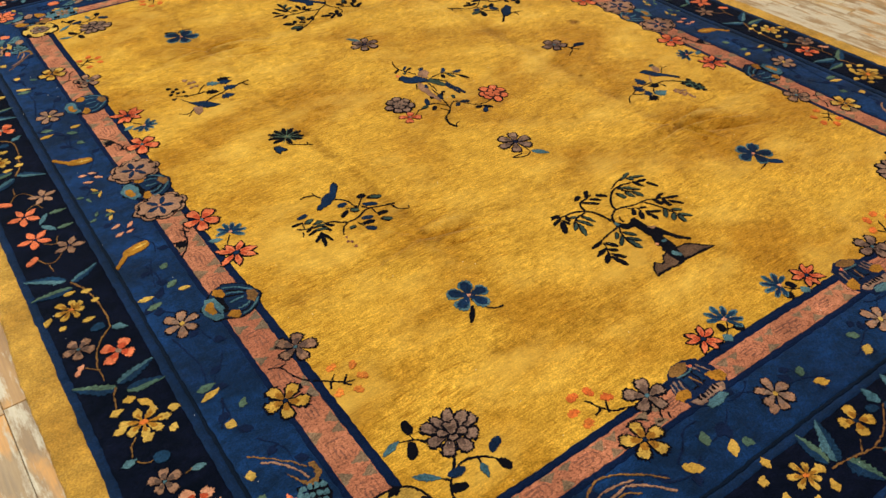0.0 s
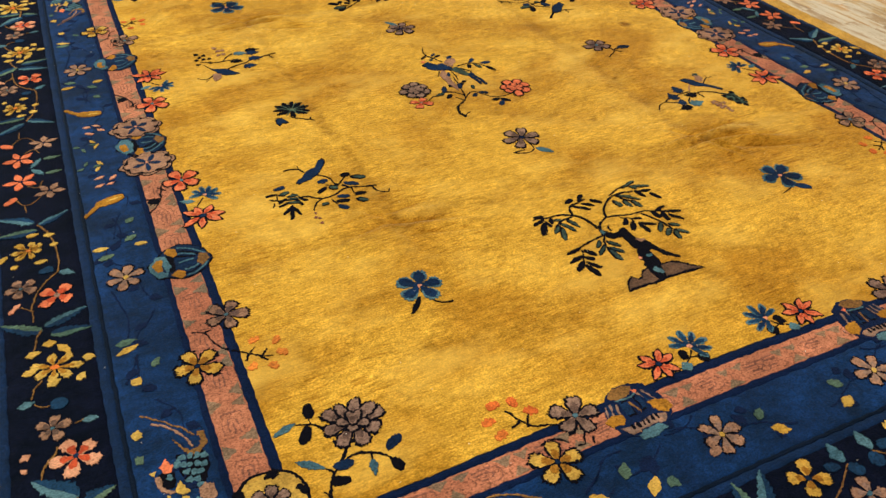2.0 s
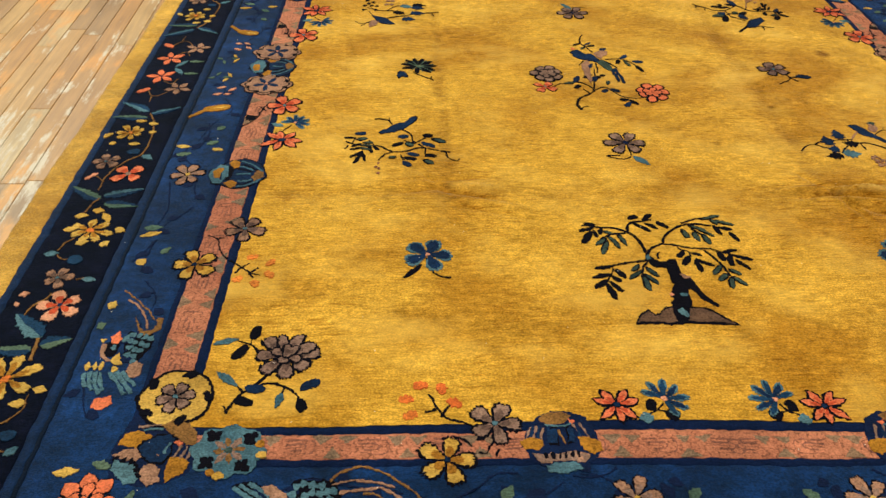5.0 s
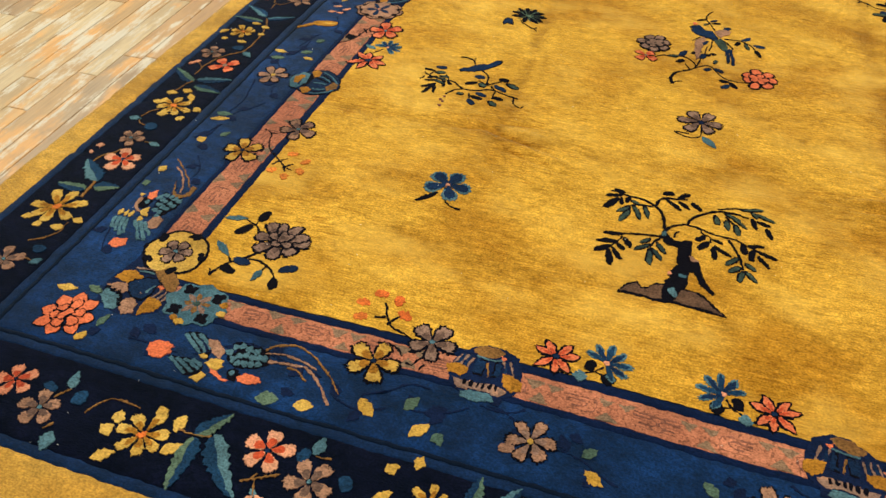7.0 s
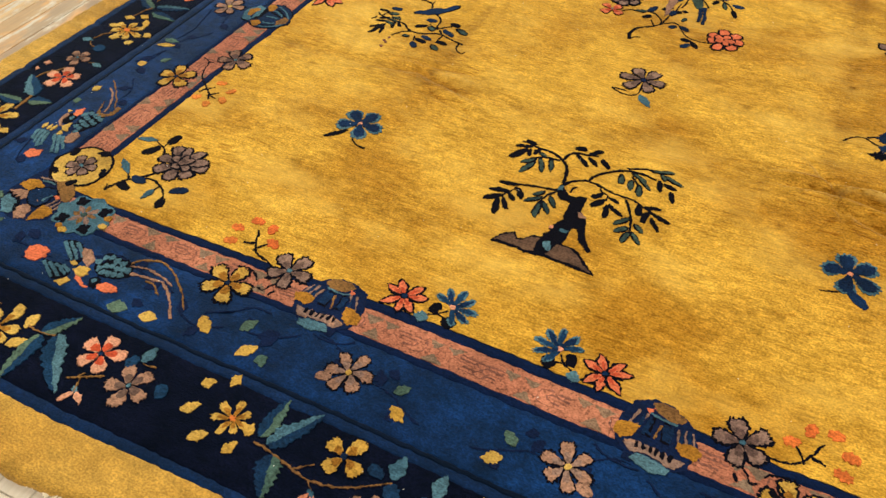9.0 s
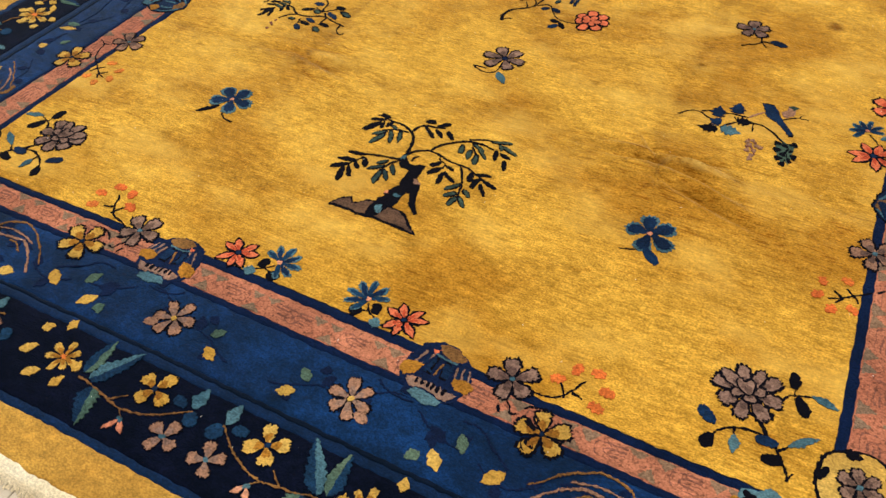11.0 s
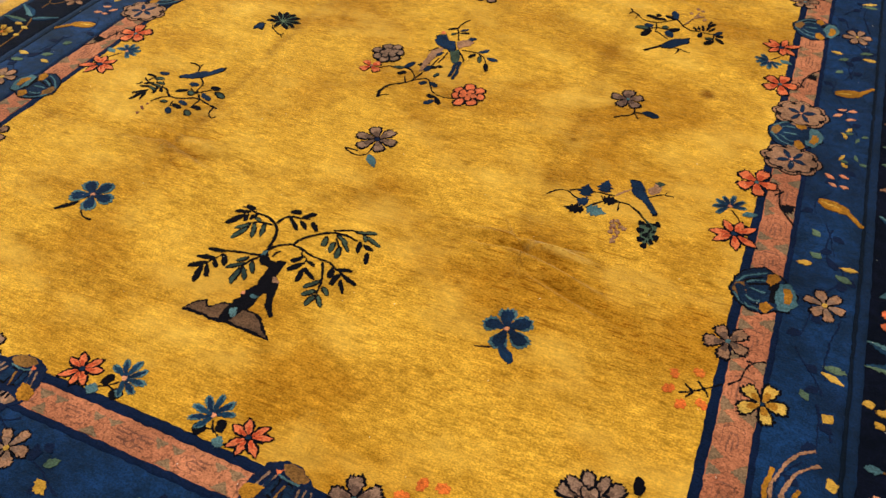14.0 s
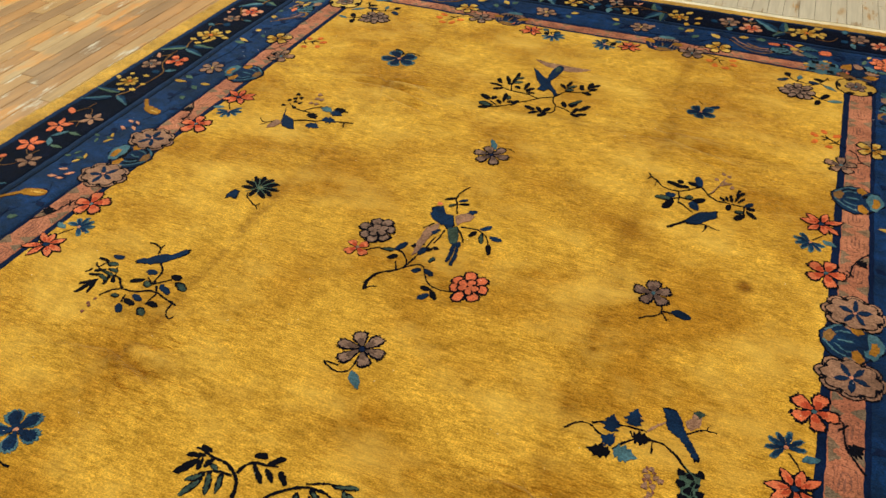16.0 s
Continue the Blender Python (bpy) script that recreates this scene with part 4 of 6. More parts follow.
def bird_near_right(m):
    m.patch("B", [(607, -323), (619, -322), (634, -320), (648, -344), (660, -368), (672, -384), (690, -411), (690, -423), (682, -425), (666, -400), (651, -383), (636, -378), (623, -363), (614, -339)])
    m.stroke("K", 4, 3, [(442, -438), (452, -422), (481, -408), (492, -413), (505, -428), (521, -429)])
    m.stroke("K", 4, 3, [(488, -407), (510, -398)])
    m.stroke("K", 4, 3, [(527, -395), (552, -392), (574, -391), (592, -391)])
    m.stroke("W", 5, 4, [(591, -388), (609, -365), (620, -356)])
    m.stroke("K", 5, 4, [(538, -455), (556, -432), (571, -415), (594, -409), (618, -407), (645, -418), (665, -440), (683, -453)])
    m.stroke("K", 3, 3, [(660, -370), (675, -356), (693, -344), (713, -347)])
    m.stroke("K", 3, 3, [(693, -344), (698, -331)])
    m.stroke("K", 3, 3, [(560, -401), (569, -419)])
    m.stroke("K", 3, 3, [(605, -412), (606, -438)])
    m.jagged("B", 26, [(526, -415, 522, -375), (563, -387, 560, -343), (537, -439, 512, -432)])
    m.jagged("K", 26, [(536, -464, 493, -469), (566, -415, 602, -406)])
    m.jagged("T", 28, [(542, -457, 586, -458)])
    m.patch("W", [(653, -342), (663, -326), (667, -312), (681, -313), (679, -346), (665, -358)])
    m.patch("D", [(663, -312), (673, -304), (687, -310), (677, -324)])
    m.solid("G", [(663, -453), (698, -449), (704, -490), (688, -526), (673, -506), (666, -480)], "patch", -0.0013)
    m.dots("K", 8.3, [(666, -457), (698, -451), (683, -460), (669, -482), (692, -476), (685, -493), (705, -493), (676, -510), (696, -509), (687, -527)])
    m.stroke("G", 2, 2, [(670, -441), (684, -453), (695, -466), (690, -484), (688, -507), (699, -523)])
    m.dots("W", 5.6, [(604, -480), (616, -471), (611, -491), (625, -488), (636, -492), (611, -511), (625, -509), (622, -526)])
    m.dots("W", 7, [(623, -538)])
    m.dots("Q", 3.5, [(606, -471), (622, -477), (618, -500), (609, -500), (627, -519), (619, -533), (640, -489)])

def bird_far_right(m):
    m.patch("B", [(538, 301), (550, 331), (568, 355), (593, 363), (607, 374), (611, 344), (595, 330), (583, 312), (565, 295), (548, 293)])
    m.stroke("K", 8, 6, [(543, 306), (524, 285), (503, 263)])
    m.stroke("K", 4, 3, [(577, 306), (594, 303), (607, 294), (625, 294)])
    m.stroke("K", 4, 3, [(592, 302), (587, 274)])
    m.stroke("K", 4, 3, [(410, 487), (420, 470), (439, 452), (453, 428), (477, 421), (499, 422), (525, 439), (551, 466)])
    m.stroke("K", 3, 3, [(439, 452), (435, 427)])
    m.stroke("K", 3, 3, [(420, 473), (412, 455)])
    m.stroke("K", 4, 3, [(499, 422), (506, 400), (509, 368)])
    m.stroke("K", 4, 3, [(473, 369), (495, 384), (509, 398), (537, 396), (553, 398)])
    m.stroke("K", 4, 3, [(511, 374), (532, 361), (550, 342)])
    m.stroke("K", 4, 3, [(551, 466), (574, 436), (597, 418), (631, 421), (653, 417), (671, 419)])
    m.stroke("K", 3, 3, [(574, 436), (585, 455), (595, 488)])
    m.stroke("K", 5, 4, [(671, 419), (671, 398), (673, 377)])
    m.leaves("K", 14.0, [(497, 450, 459, 457), (551, 466, 511, 475), (488, 446, 527, 450), (498, 459, 493, 476)])
    m.leaves("B", 18.7, [(551, 466, 533, 514)])
    m.leaves("D", 18.7, [(492, 380, 442, 378)])
    m.leaves("B", 18.7, [(497, 399, 468, 398), (538, 388, 561, 354)])
    m.leaves("K", 20.3, [(493, 377, 473, 329)])
    m.leaves("K", 17.2, [(543, 390, 573, 416)])
    m.leaves("D", 15.6, [(520, 400, 542, 412)])
    m.stroke("W", 3, 3, [(580, 447), (595, 488), (608, 533)])
    m.stroke("W", 3, 3, [(595, 488), (626, 511)])
    m.dots("W", 6, [(585, 517), (598, 553), (614, 545), (609, 507), (629, 495)])
    m.leaves("K", 7.0, [(619, 424, 604, 443), (627, 428, 616, 451), (636, 429, 628, 459), (644, 432, 652, 465), (653, 430, 667, 460), (646, 453, 652, 499), (651, 462, 665, 485)])
    m.leaves("K", 12.5, [(634, 414, 630, 385), (675, 410, 699, 415)])
    m.leaves("K", 17.2, [(673, 382, 652, 351)])
    m.leaves("K", 12.5, [(676, 400, 707, 371)])
    m.leaves("D", 14.0, [(649, 388, 672, 392)])
    m.leaves("B", 12.5, [(671, 419, 690, 443)])

def bird_far_left(m):
    m.patch("B", [(-691, 415), (-676, 386), (-659, 373), (-633, 362), (-613, 329), (-599, 311), (-621, 309), (-644, 317), (-661, 339), (-669, 367)])
    m.stroke("K", 3, 3, [(-726, 332), (-708, 313), (-689, 324), (-673, 339)])
    m.stroke("K", 3, 3, [(-698, 310), (-708, 297)])
    m.stroke("K", 4, 3, [(-628, 358), (-598, 372), (-565, 375), (-548, 391), (-517, 396), (-487, 407), (-463, 414)])
    m.stroke("K", 3, 3, [(-487, 407), (-478, 381)])
    m.stroke("K", 4, 3, [(-695, 445), (-668, 425), (-633, 418), (-610, 419), (-600, 407)])
    m.stroke("K", 3, 3, [(-633, 418), (-610, 447), (-592, 462)])
    m.jagged("B", 24, [(-579, 354, -537, 345), (-553, 399, -507, 394), (-549, 444, -508, 437)])
    m.jagged("K", 24, [(-549, 463, -503, 463), (-606, 411, -572, 390)])
    m.jagged("T", 22, [(-585, 461, -547, 442)])
    m.patch("W", [(-678, 342), (-652, 332), (-660, 304), (-681, 289), (-685, 313)])
    m.dots("K", 7, [(-700, 505), (-694, 478), (-678, 488), (-705, 462), (-683, 460), (-664, 455), (-669, 426), (-706, 427)])
    m.dots("W", 7, [(-635, 528), (-630, 500), (-616, 500), (-617, 471), (-635, 470)])

def bird_far(m):
    m.patch("W", [(-91, 1025), (-35, 1021), (13, 1022), (102, 1023), (62, 988), (7, 979), (-47, 993)])
    m.patch("K", [(-92, 1029), (-63, 1027), (-46, 1012), (-68, 1007)])
    m.patch("B", [(-80, 965), (-58, 948), (-32, 918), (-14, 908), (-16, 978), (-5, 1019), (15, 1010), (17, 965), (9, 927), (0, 897), (8, 875), (30, 846), (50, 813), (43, 798), (25, 832), (11, 842), (1, 822), (-20, 829), (-20, 859), (-41, 885), (-61, 928)])
    m.patch("D", [(-12, 994), (5, 1005), (9, 971), (-3, 961)])
    m.stroke("K", 6, 4, [(11, 863), (30, 838), (49, 813)])
    m.stroke("K", 4, 3, [(42, 801), (49, 765), (67, 741), (68, 703), (38, 695), (4, 688)])
    m.stroke("K", 4, 3, [(39, 797), (4, 774), (-31, 739), (-72, 699), (-118, 672), (-152, 665)])
    m.stroke("K", 4, 3, [(-1, 772), (-46, 786), (-94, 786), (-135, 798)])
    m.stroke("K", 4, 3, [(67, 741), (96, 738), (124, 719), (143, 715)])
    m.stroke("K", 3, 3, [(48, 812), (66, 844), (117, 857), (140, 875)])
    m.stroke("K", 3, 3, [(-94, 786), (-106, 822), (-105, 901)])
    m.stroke("K", 3, 3, [(-37, 785), (-49, 814)])
    m.stroke("K", 3, 3, [(-101, 678), (-134, 704)])
    m.leaves("K", 12.5, [(-132, 804, -181, 812), (-125, 793, -157, 777), (-142, 821, -163, 855), (-110, 821, -144, 880), (-105, 823, -109, 922), (-72, 808, -97, 822), (-58, 810, -59, 864), (-52, 804, -28, 834), (-50, 797, -18, 797)])
    m.leaves("D", 12.5, [(-111, 863, -81, 889), (-106, 839, -75, 857)])
    m.leaves("K", 17.2, [(-139, 709, -179, 734), (-131, 666, -160, 655)])
    m.leaves("D", 20.3, [(-120, 678, -170, 690)])
    m.leaves("K", 12.5, [(-133, 712, -128, 739), (-98, 699, -120, 718), (-95, 712, -104, 769), (-65, 698, -50, 740), (-83, 710, -63, 726)])
    m.leaves("D", 12.5, [(-85, 725, -88, 756)])
    m.leaves("K", 15.6, [(12, 699, -29, 712), (48, 698, 32, 659)])
    m.leaves("K", 12.5, [(24, 693, -3, 674), (32, 696, 10, 721), (37, 699, 54, 727)])
    m.leaves("K", 12.5, [(95, 745, 77, 781), (108, 751, 123, 785), (126, 724, 134, 757), (138, 718, 171, 731), (118, 717, 151, 708)])
    m.leaves("D", 12.5, [(99, 762, 135, 812)])
    m.leaves("K", 15.6, [(139, 740, 167, 787)])
    m.leaves("K", 12.5, [(63, 864, 34, 894), (61, 880, 69, 921), (113, 873, 100, 913), (117, 857, 152, 856), (128, 886, 132, 943), (129, 895, 162, 934), (133, 880, 157, 899)])
    m.leaves("D", 12.5, [(66, 869, 93, 898), (64, 852, 90, 867)])

def rose_corner(m):
    m.stroke("K", 6, 5, [(771, 1174), (795, 1203), (811, 1219), (824, 1239), (832, 1263)])
    m.stroke("K", 4, 3, [(795, 1203), (770, 1198), (741, 1204), (720, 1217), (713, 1234)])
    m.stroke("K", 4, 3, [(742, 1207), (744, 1220)])
    m.stroke("K", 4, 3, [(775, 1162), (786, 1180), (790, 1152)])
    m.stroke("K", 4, 3, [(811, 1219), (828, 1199)])
    m.stroke("K", 4, 3, [(831, 1264), (837, 1247)])
    m.stroke("K", 4, 3, [(788, 1134), (808, 1110), (825, 1101), (844, 1095)])
    m.stroke("K", 4, 3, [(815, 1106), (815, 1090)])
    m.leaves("B", 17, [(714, 1212, 679, 1187), (809, 1208, 771, 1212)])
    m.leaves("K", 18, [(713, 1230, 704, 1262), (814, 1093, 808, 1056), (820, 1107, 844, 1144)])
    m.leaves("K", 17, [(822, 1232, 787, 1245)])
    m.leaves("T", 17, [(743, 1218, 751, 1252), (823, 1204, 864, 1172), (840, 1093, 884, 1106)])
    m.bloom(747, 1134, 53, 246)

def bat_side(m):
    m.patch("B", [(873, 573), (880, 540), (892, 519), (910, 504), (933, 493), (966, 508), (1006, 551), (993, 602), (970, 606), (943, 623), (918, 620), (891, 602)])
    m.patch("T", [(966, 530), (986, 523), (1002, 550), (1006, 572), (991, 600), (973, 602), (962, 570)])
    m.patch("A", [(975, 540), (987, 537), (997, 555), (992, 579), (980, 579)])
    m.patch("O", [(883, 550), (899, 548), (907, 577), (897, 591), (880, 573)])
    m.patch("A", [(943, 511), (959, 503), (967, 517), (952, 542), (941, 534)])
    m.patch("A", [(937, 596), (950, 588), (964, 600), (949, 620), (937, 614)])
    m.stroke("T", 4, 4, [(884, 553), (898, 533), (922, 515), (940, 509)])
    m.stroke("T", 4, 4, [(885, 583), (910, 610), (935, 614)])
    m.stroke("T", 4, 4, [(906, 548), (920, 533), (939, 532)])
    m.stroke("T", 4, 4, [(906, 584), (918, 595), (936, 592)])
    m.stroke("T", 4, 4, [(912, 563), (928, 563), (943, 565)])
    m.stroke("K", 5, 5, [(890, 558), (906, 538), (935, 521)])
    m.stroke("K", 5, 5, [(894, 583), (914, 602), (935, 603)])
    m.stroke("K", 6, 6, [(909, 555), (925, 545), (950, 538)])
    m.patch("K", [(949, 525), (966, 526), (966, 590), (954, 590)])

def flowers_side(m):
    m.stroke("K", 4, 3, [(912, 817), (928, 805), (936, 786), (936, 767), (951, 746), (969, 741)])
    m.stroke("K", 4, 3, [(935, 750), (946, 751)])
    m.five("W", 894, 718, 40, 20, 4.0)
    m.five("Y", 975, 836, 43, 0)

def sprig_side(m):
    m.stroke("K", 4, 3, [(904, 820), (880, 838), (857, 858), (833, 869)])
    m.stroke("K", 4, 3, [(875, 843), (884, 860)])
    m.stroke("K", 4, 3, [(857, 858), (846, 875)])
    m.stroke("K", 4, 3, [(853, 857), (840, 845)])
    m.stroke("K", 4, 3, [(872, 841), (859, 832)])
    m.dots("F", 8, [(818, 830), (859, 812), (815, 867), (841, 894), (875, 880)])

def lily_side(m):
    m.stroke("K", 4, 3, [(841, 340), (858, 360), (868, 379), (884, 387)])
    m.stroke("K", 3, 3, [(866, 405), (872, 386), (881, 378)])
    m.leaves("T", 20, [(865, 347, 896, 332)])
    m.star("B", 836, 329, 35, 150)
    m.lily("C", 858, 416, 50, 180)

def red_side(m):
    m.stroke("K", 4, 4, [(928, 227), (935, 273), (947, 305), (972, 336)])
    m.stroke("K", 4, 4, [(921, 250), (939, 231)])
    m.jagged("K", 24, [(944, 299, 968, 274)])
    m.five("C", 877, 222, 46, 0)

def medallion_side(m):
    m.medal("W", 942, 101, 69, 0)

def lily_near(m):
    m.stroke("K", 4, 3, [(165, 1258), (152, 1272), (140, 1280)])
    m.stroke("K", 4, 3, [(141, 1277), (125, 1266), (111, 1259), (100, 1244)])
    m.stroke("K", 3, 3, [(111, 1259), (92, 1262)])
    m.leaves("K", 18, [(126, 1260, 116, 1234)])
    m.leaves("T", 24, [(145, 1276, 120, 1275)])
    m.leaves("K", 24, [(97, 1260, 75, 1274)])
    m.star("B", 96, 1234, 39, 135)
    m.lily("C", 178, 1248, 38, 90)

def flowers_near(m):
    m.stroke("K", 4, 3, [(457, 1310), (436, 1316), (425, 1329)])
    m.stroke("K", 4, 4, [(417, 1341), (402, 1352), (405, 1335), (391, 1323)])
    m.stroke("K", 4, 4, [(385, 1339), (389, 1351)])
    m.five("V", 387, 1286, 40, 30)
    m.five("Y", 467, 1358, 43, 40)

def sprig_near(m):
    m.stroke("K", 4, 3, [(423, 1287), (464, 1278), (483, 1256), (491, 1233)])
    m.stroke("K", 4, 3, [(483, 1259), (501, 1263)])
    m.stroke("K", 4, 3, [(488, 1240), (497, 1227)])
    m.stroke("K", 4, 3, [(475, 1274), (470, 1260), (456, 1243)])
    m.dots("F", 9, [(509, 1205), (474, 1212), (533, 1236), (452, 1242), (526, 1269)])

def corner(m):
    m.rosette("Y", 920, 1230, 62, 0)
    m.cloudflower("T", 812, 1339, 61, 0)

def butterfly(m):
    m.solid("N", [(984, 1390), (935, 1406), (895, 1400), (864, 1380), (860, 1342), (869, 1306), (897, 1266), (945, 1256), (978, 1270), (990, 1310), (994, 1338), (990, 1368)], "patch", -0.0003)
    # wings in ochre, brown, tan and teal
    m.patch("A", [(988, 1327), (981, 1306), (963, 1299), (939, 1310), (940, 1331), (955, 1335)])
    m.patch("A", [(900, 1398), (904, 1374), (902, 1352), (884, 1351), (868, 1362), (874, 1382)])
    m.patch("O", [(929, 1288), (910, 1276), (887, 1285), (870, 1300), (866, 1325), (881, 1330), (897, 1311), (913, 1303)])
    m.patch("W", [(992, 1347), (974, 1335), (957, 1336), (945, 1351), (954, 1361), (978, 1353)])
    m.patch("W", [(922, 1405), (941, 1387), (938, 1368), (922, 1365), (911, 1377), (908, 1397)])
    m.patch("T", [(985, 1374), (983, 1357), (958, 1363), (938, 1386), (941, 1399), (958, 1401)])
    for x, y, turn in ((983, 1353, 0.6), (970, 1356, 1.2), (959, 1359, 1.5), (951, 1366, 2.2), (947, 1376, 2.6), (942, 1386, 2.8)):
        m.blade("K", 7, x - 5 * math.cos(turn), y - 5 * math.sin(turn), x + 7 * math.cos(turn), y + 7 * math.sin(turn), POINTED, "tooth", 0.0014)
    m.patch("B", [(958, 1336), (951, 1321), (930, 1308), (907, 1304), (896, 1316), (902, 1329), (901, 1345), (910, 1362), (930, 1364), (948, 1350)])
    # body, head and the thin ribs beside it
    m.stroke("W", 4, 4, [(924, 1349), (913, 1346), (910, 1338)])
    m.stroke("T", 5, 4, [(912, 1344), (911, 1330), (904, 1324)])
    m.patch("C", [(899, 1322), (893, 1317), (885, 1328), (891, 1331)])
    for run in (((895, 1352), (887, 1343), (886, 1331)), ((886, 1355), (877, 1345), (878, 1331)), ((875, 1357), (868, 1347), (870, 1331))):
        m.stroke("V", 3.6, 3, list(run))
    m.stroke("T", 3.4, 3, [(956, 1298), (938, 1296), (923, 1297)])
    m.stroke("V", 3.4, 3, [(967, 1292), (948, 1290), (928, 1287)])

def coral_rose(m):
    m.peony("C", 1010, 1436, 45, 0, 5)
    m.leaves("Y", 20, [(1070, 1380, 1032, 1377)])
    m.leaves("G", 16, [(1016, 1363, 985, 1370), (947, 1446, 938, 1411)])
    m.leaves("Y", 16, [(962, 1483, 953, 1461)])
    m.leaves("N", 24, [(952, 1464, 932, 1448), (869, 1413, 840, 1424)])

def bud_near(m):
    m.solid("C", [(835, 1461), (838, 1446), (826, 1435), (808, 1434), (795, 1440), (800, 1446), (792, 1453), (800, 1460), (803, 1469), (822, 1471)], "patch", 0.0016)

def bud_side(m):
    m.patch("C", [(1056, 1251), (1056, 1233), (1029, 1225), (1022, 1242), (1040, 1257)])

def phoenix_near(m):
    m.patch("K", [(712, 1411), (702, 1393), (672, 1388), (639, 1395), (627, 1422), (641, 1437), (677, 1446), (697, 1436)])
    m.patch("K", [(689, 1457), (677, 1446), (662, 1456), (662, 1474), (676, 1473)])
    # wings: feathers side by side with dark lines between
    m.patch("K", [(797, 1402), (770, 1394), (750, 1404), (732, 1424), (728, 1444), (748, 1442), (775, 1422)])
    m.patch("K", [(796, 1460), (764, 1453), (740, 1452), (727, 1460), (728, 1480), (746, 1488), (772, 1476)])
    for x0, y0, x1, y1 in ((793, 1405, 748, 1438), (782, 1401, 740, 1432), (769, 1399, 735, 1423), (791, 1462, 748, 1484), (778, 1459, 738, 1476), (763, 1457, 731, 1467)):
        m.stroke("T", 6.8, 5, [(x0, y0), ((x0 + x1) / 2 + 1, (y0 + y1) / 2 - 1), (x1, y1)])
    m.stroke("T", 6, 5, [(750, 1454), (739, 1456), (730, 1459)])
    m.patch("Y", [(738, 1491), (728, 1479), (715, 1482), (719, 1494)])
    m.patch("Y", [(727, 1479), (724, 1469), (713, 1477), (717, 1483)])
    m.patch("Y", [(729, 1452), (723, 1439), (703, 1437), (698, 1451), (706, 1463), (719, 1459)])
    m.patch("Y", [(747, 1442), (740, 1434), (730, 1439), (735, 1446)])
    m.patch("W", [(751, 1406), (734, 1401), (708, 1420), (709, 1437), (726, 1430)])
    m.patch("C", [(717, 1459), (705, 1461), (689, 1473), (673, 1476), (691, 1478), (705, 1471)])
    m.dots("T", 5, [(677, 1459)])
    m.patch("C", [(663, 1464), (660, 1452), (628, 1452), (622, 1460), (639, 1470), (658, 1472)])
    m.dots("T", 6.5, [(702, 1418), (697, 1404), (685, 1399), (671, 1402), (658, 1403), (690, 1430), (682, 1420), (672, 1415), (659, 1416), (648, 1414), (678, 1436), (667, 1433), (656, 1431), (644, 1428), (640, 1413)])
    m.stroke("O", 6, 4, [(647, 1396), (633, 1380), (606, 1371), (579, 1372), (558, 1385), (528, 1406), (493, 1441)])
    m.stroke("W", 5, 4, [(630, 1416), (602, 1411), (568, 1408), (542, 1422), (520, 1441), (501, 1467)])
    m.stroke("W", 4, 3, [(643, 1403), (617, 1393), (577, 1398), (548, 1407)])
    m.stroke("O", 6, 4, [(594, 1417), (573, 1419), (555, 1434)])

def leaves_near(m):
    m.leaves("Y", 26, [(553, 1485, 521, 1475)])
    m.leaves("G", 30, [(616, 1489, 582, 1479)])
    m.leaves("Y", 26, [(457, 1438, 427, 1467)])
    m.leaves("G", 24, [(385, 1436, 368, 1407)])
    m.leaves("N", 26, [(351, 1432, 319, 1414)])
    m.leaves("Y", 26, [(361, 1480, 338, 1451)])
    m.leaves("G", 22, [(324, 1462, 309, 1481)])
    m.six("W", 180, 1430, 38, 10)
    m.leaves("G", 20, [(99, 1432, 80, 1411)])
    m.leaves("Y", 24, [(91, 1456, 64, 1470)])
    m.leaves("W", 15, [(200, 1448, 228, 1458)])
    m.stroke("N", 5, 4, [(458, 1431), (419, 1406), (398, 1385), (359, 1384)])
    m.stroke("N", 5, 4, [(272, 1390), (234, 1394), (202, 1375)])
    m.leaves("N", 20, [(587, 1462, 560, 1466), (125, 1396, 105, 1405)])

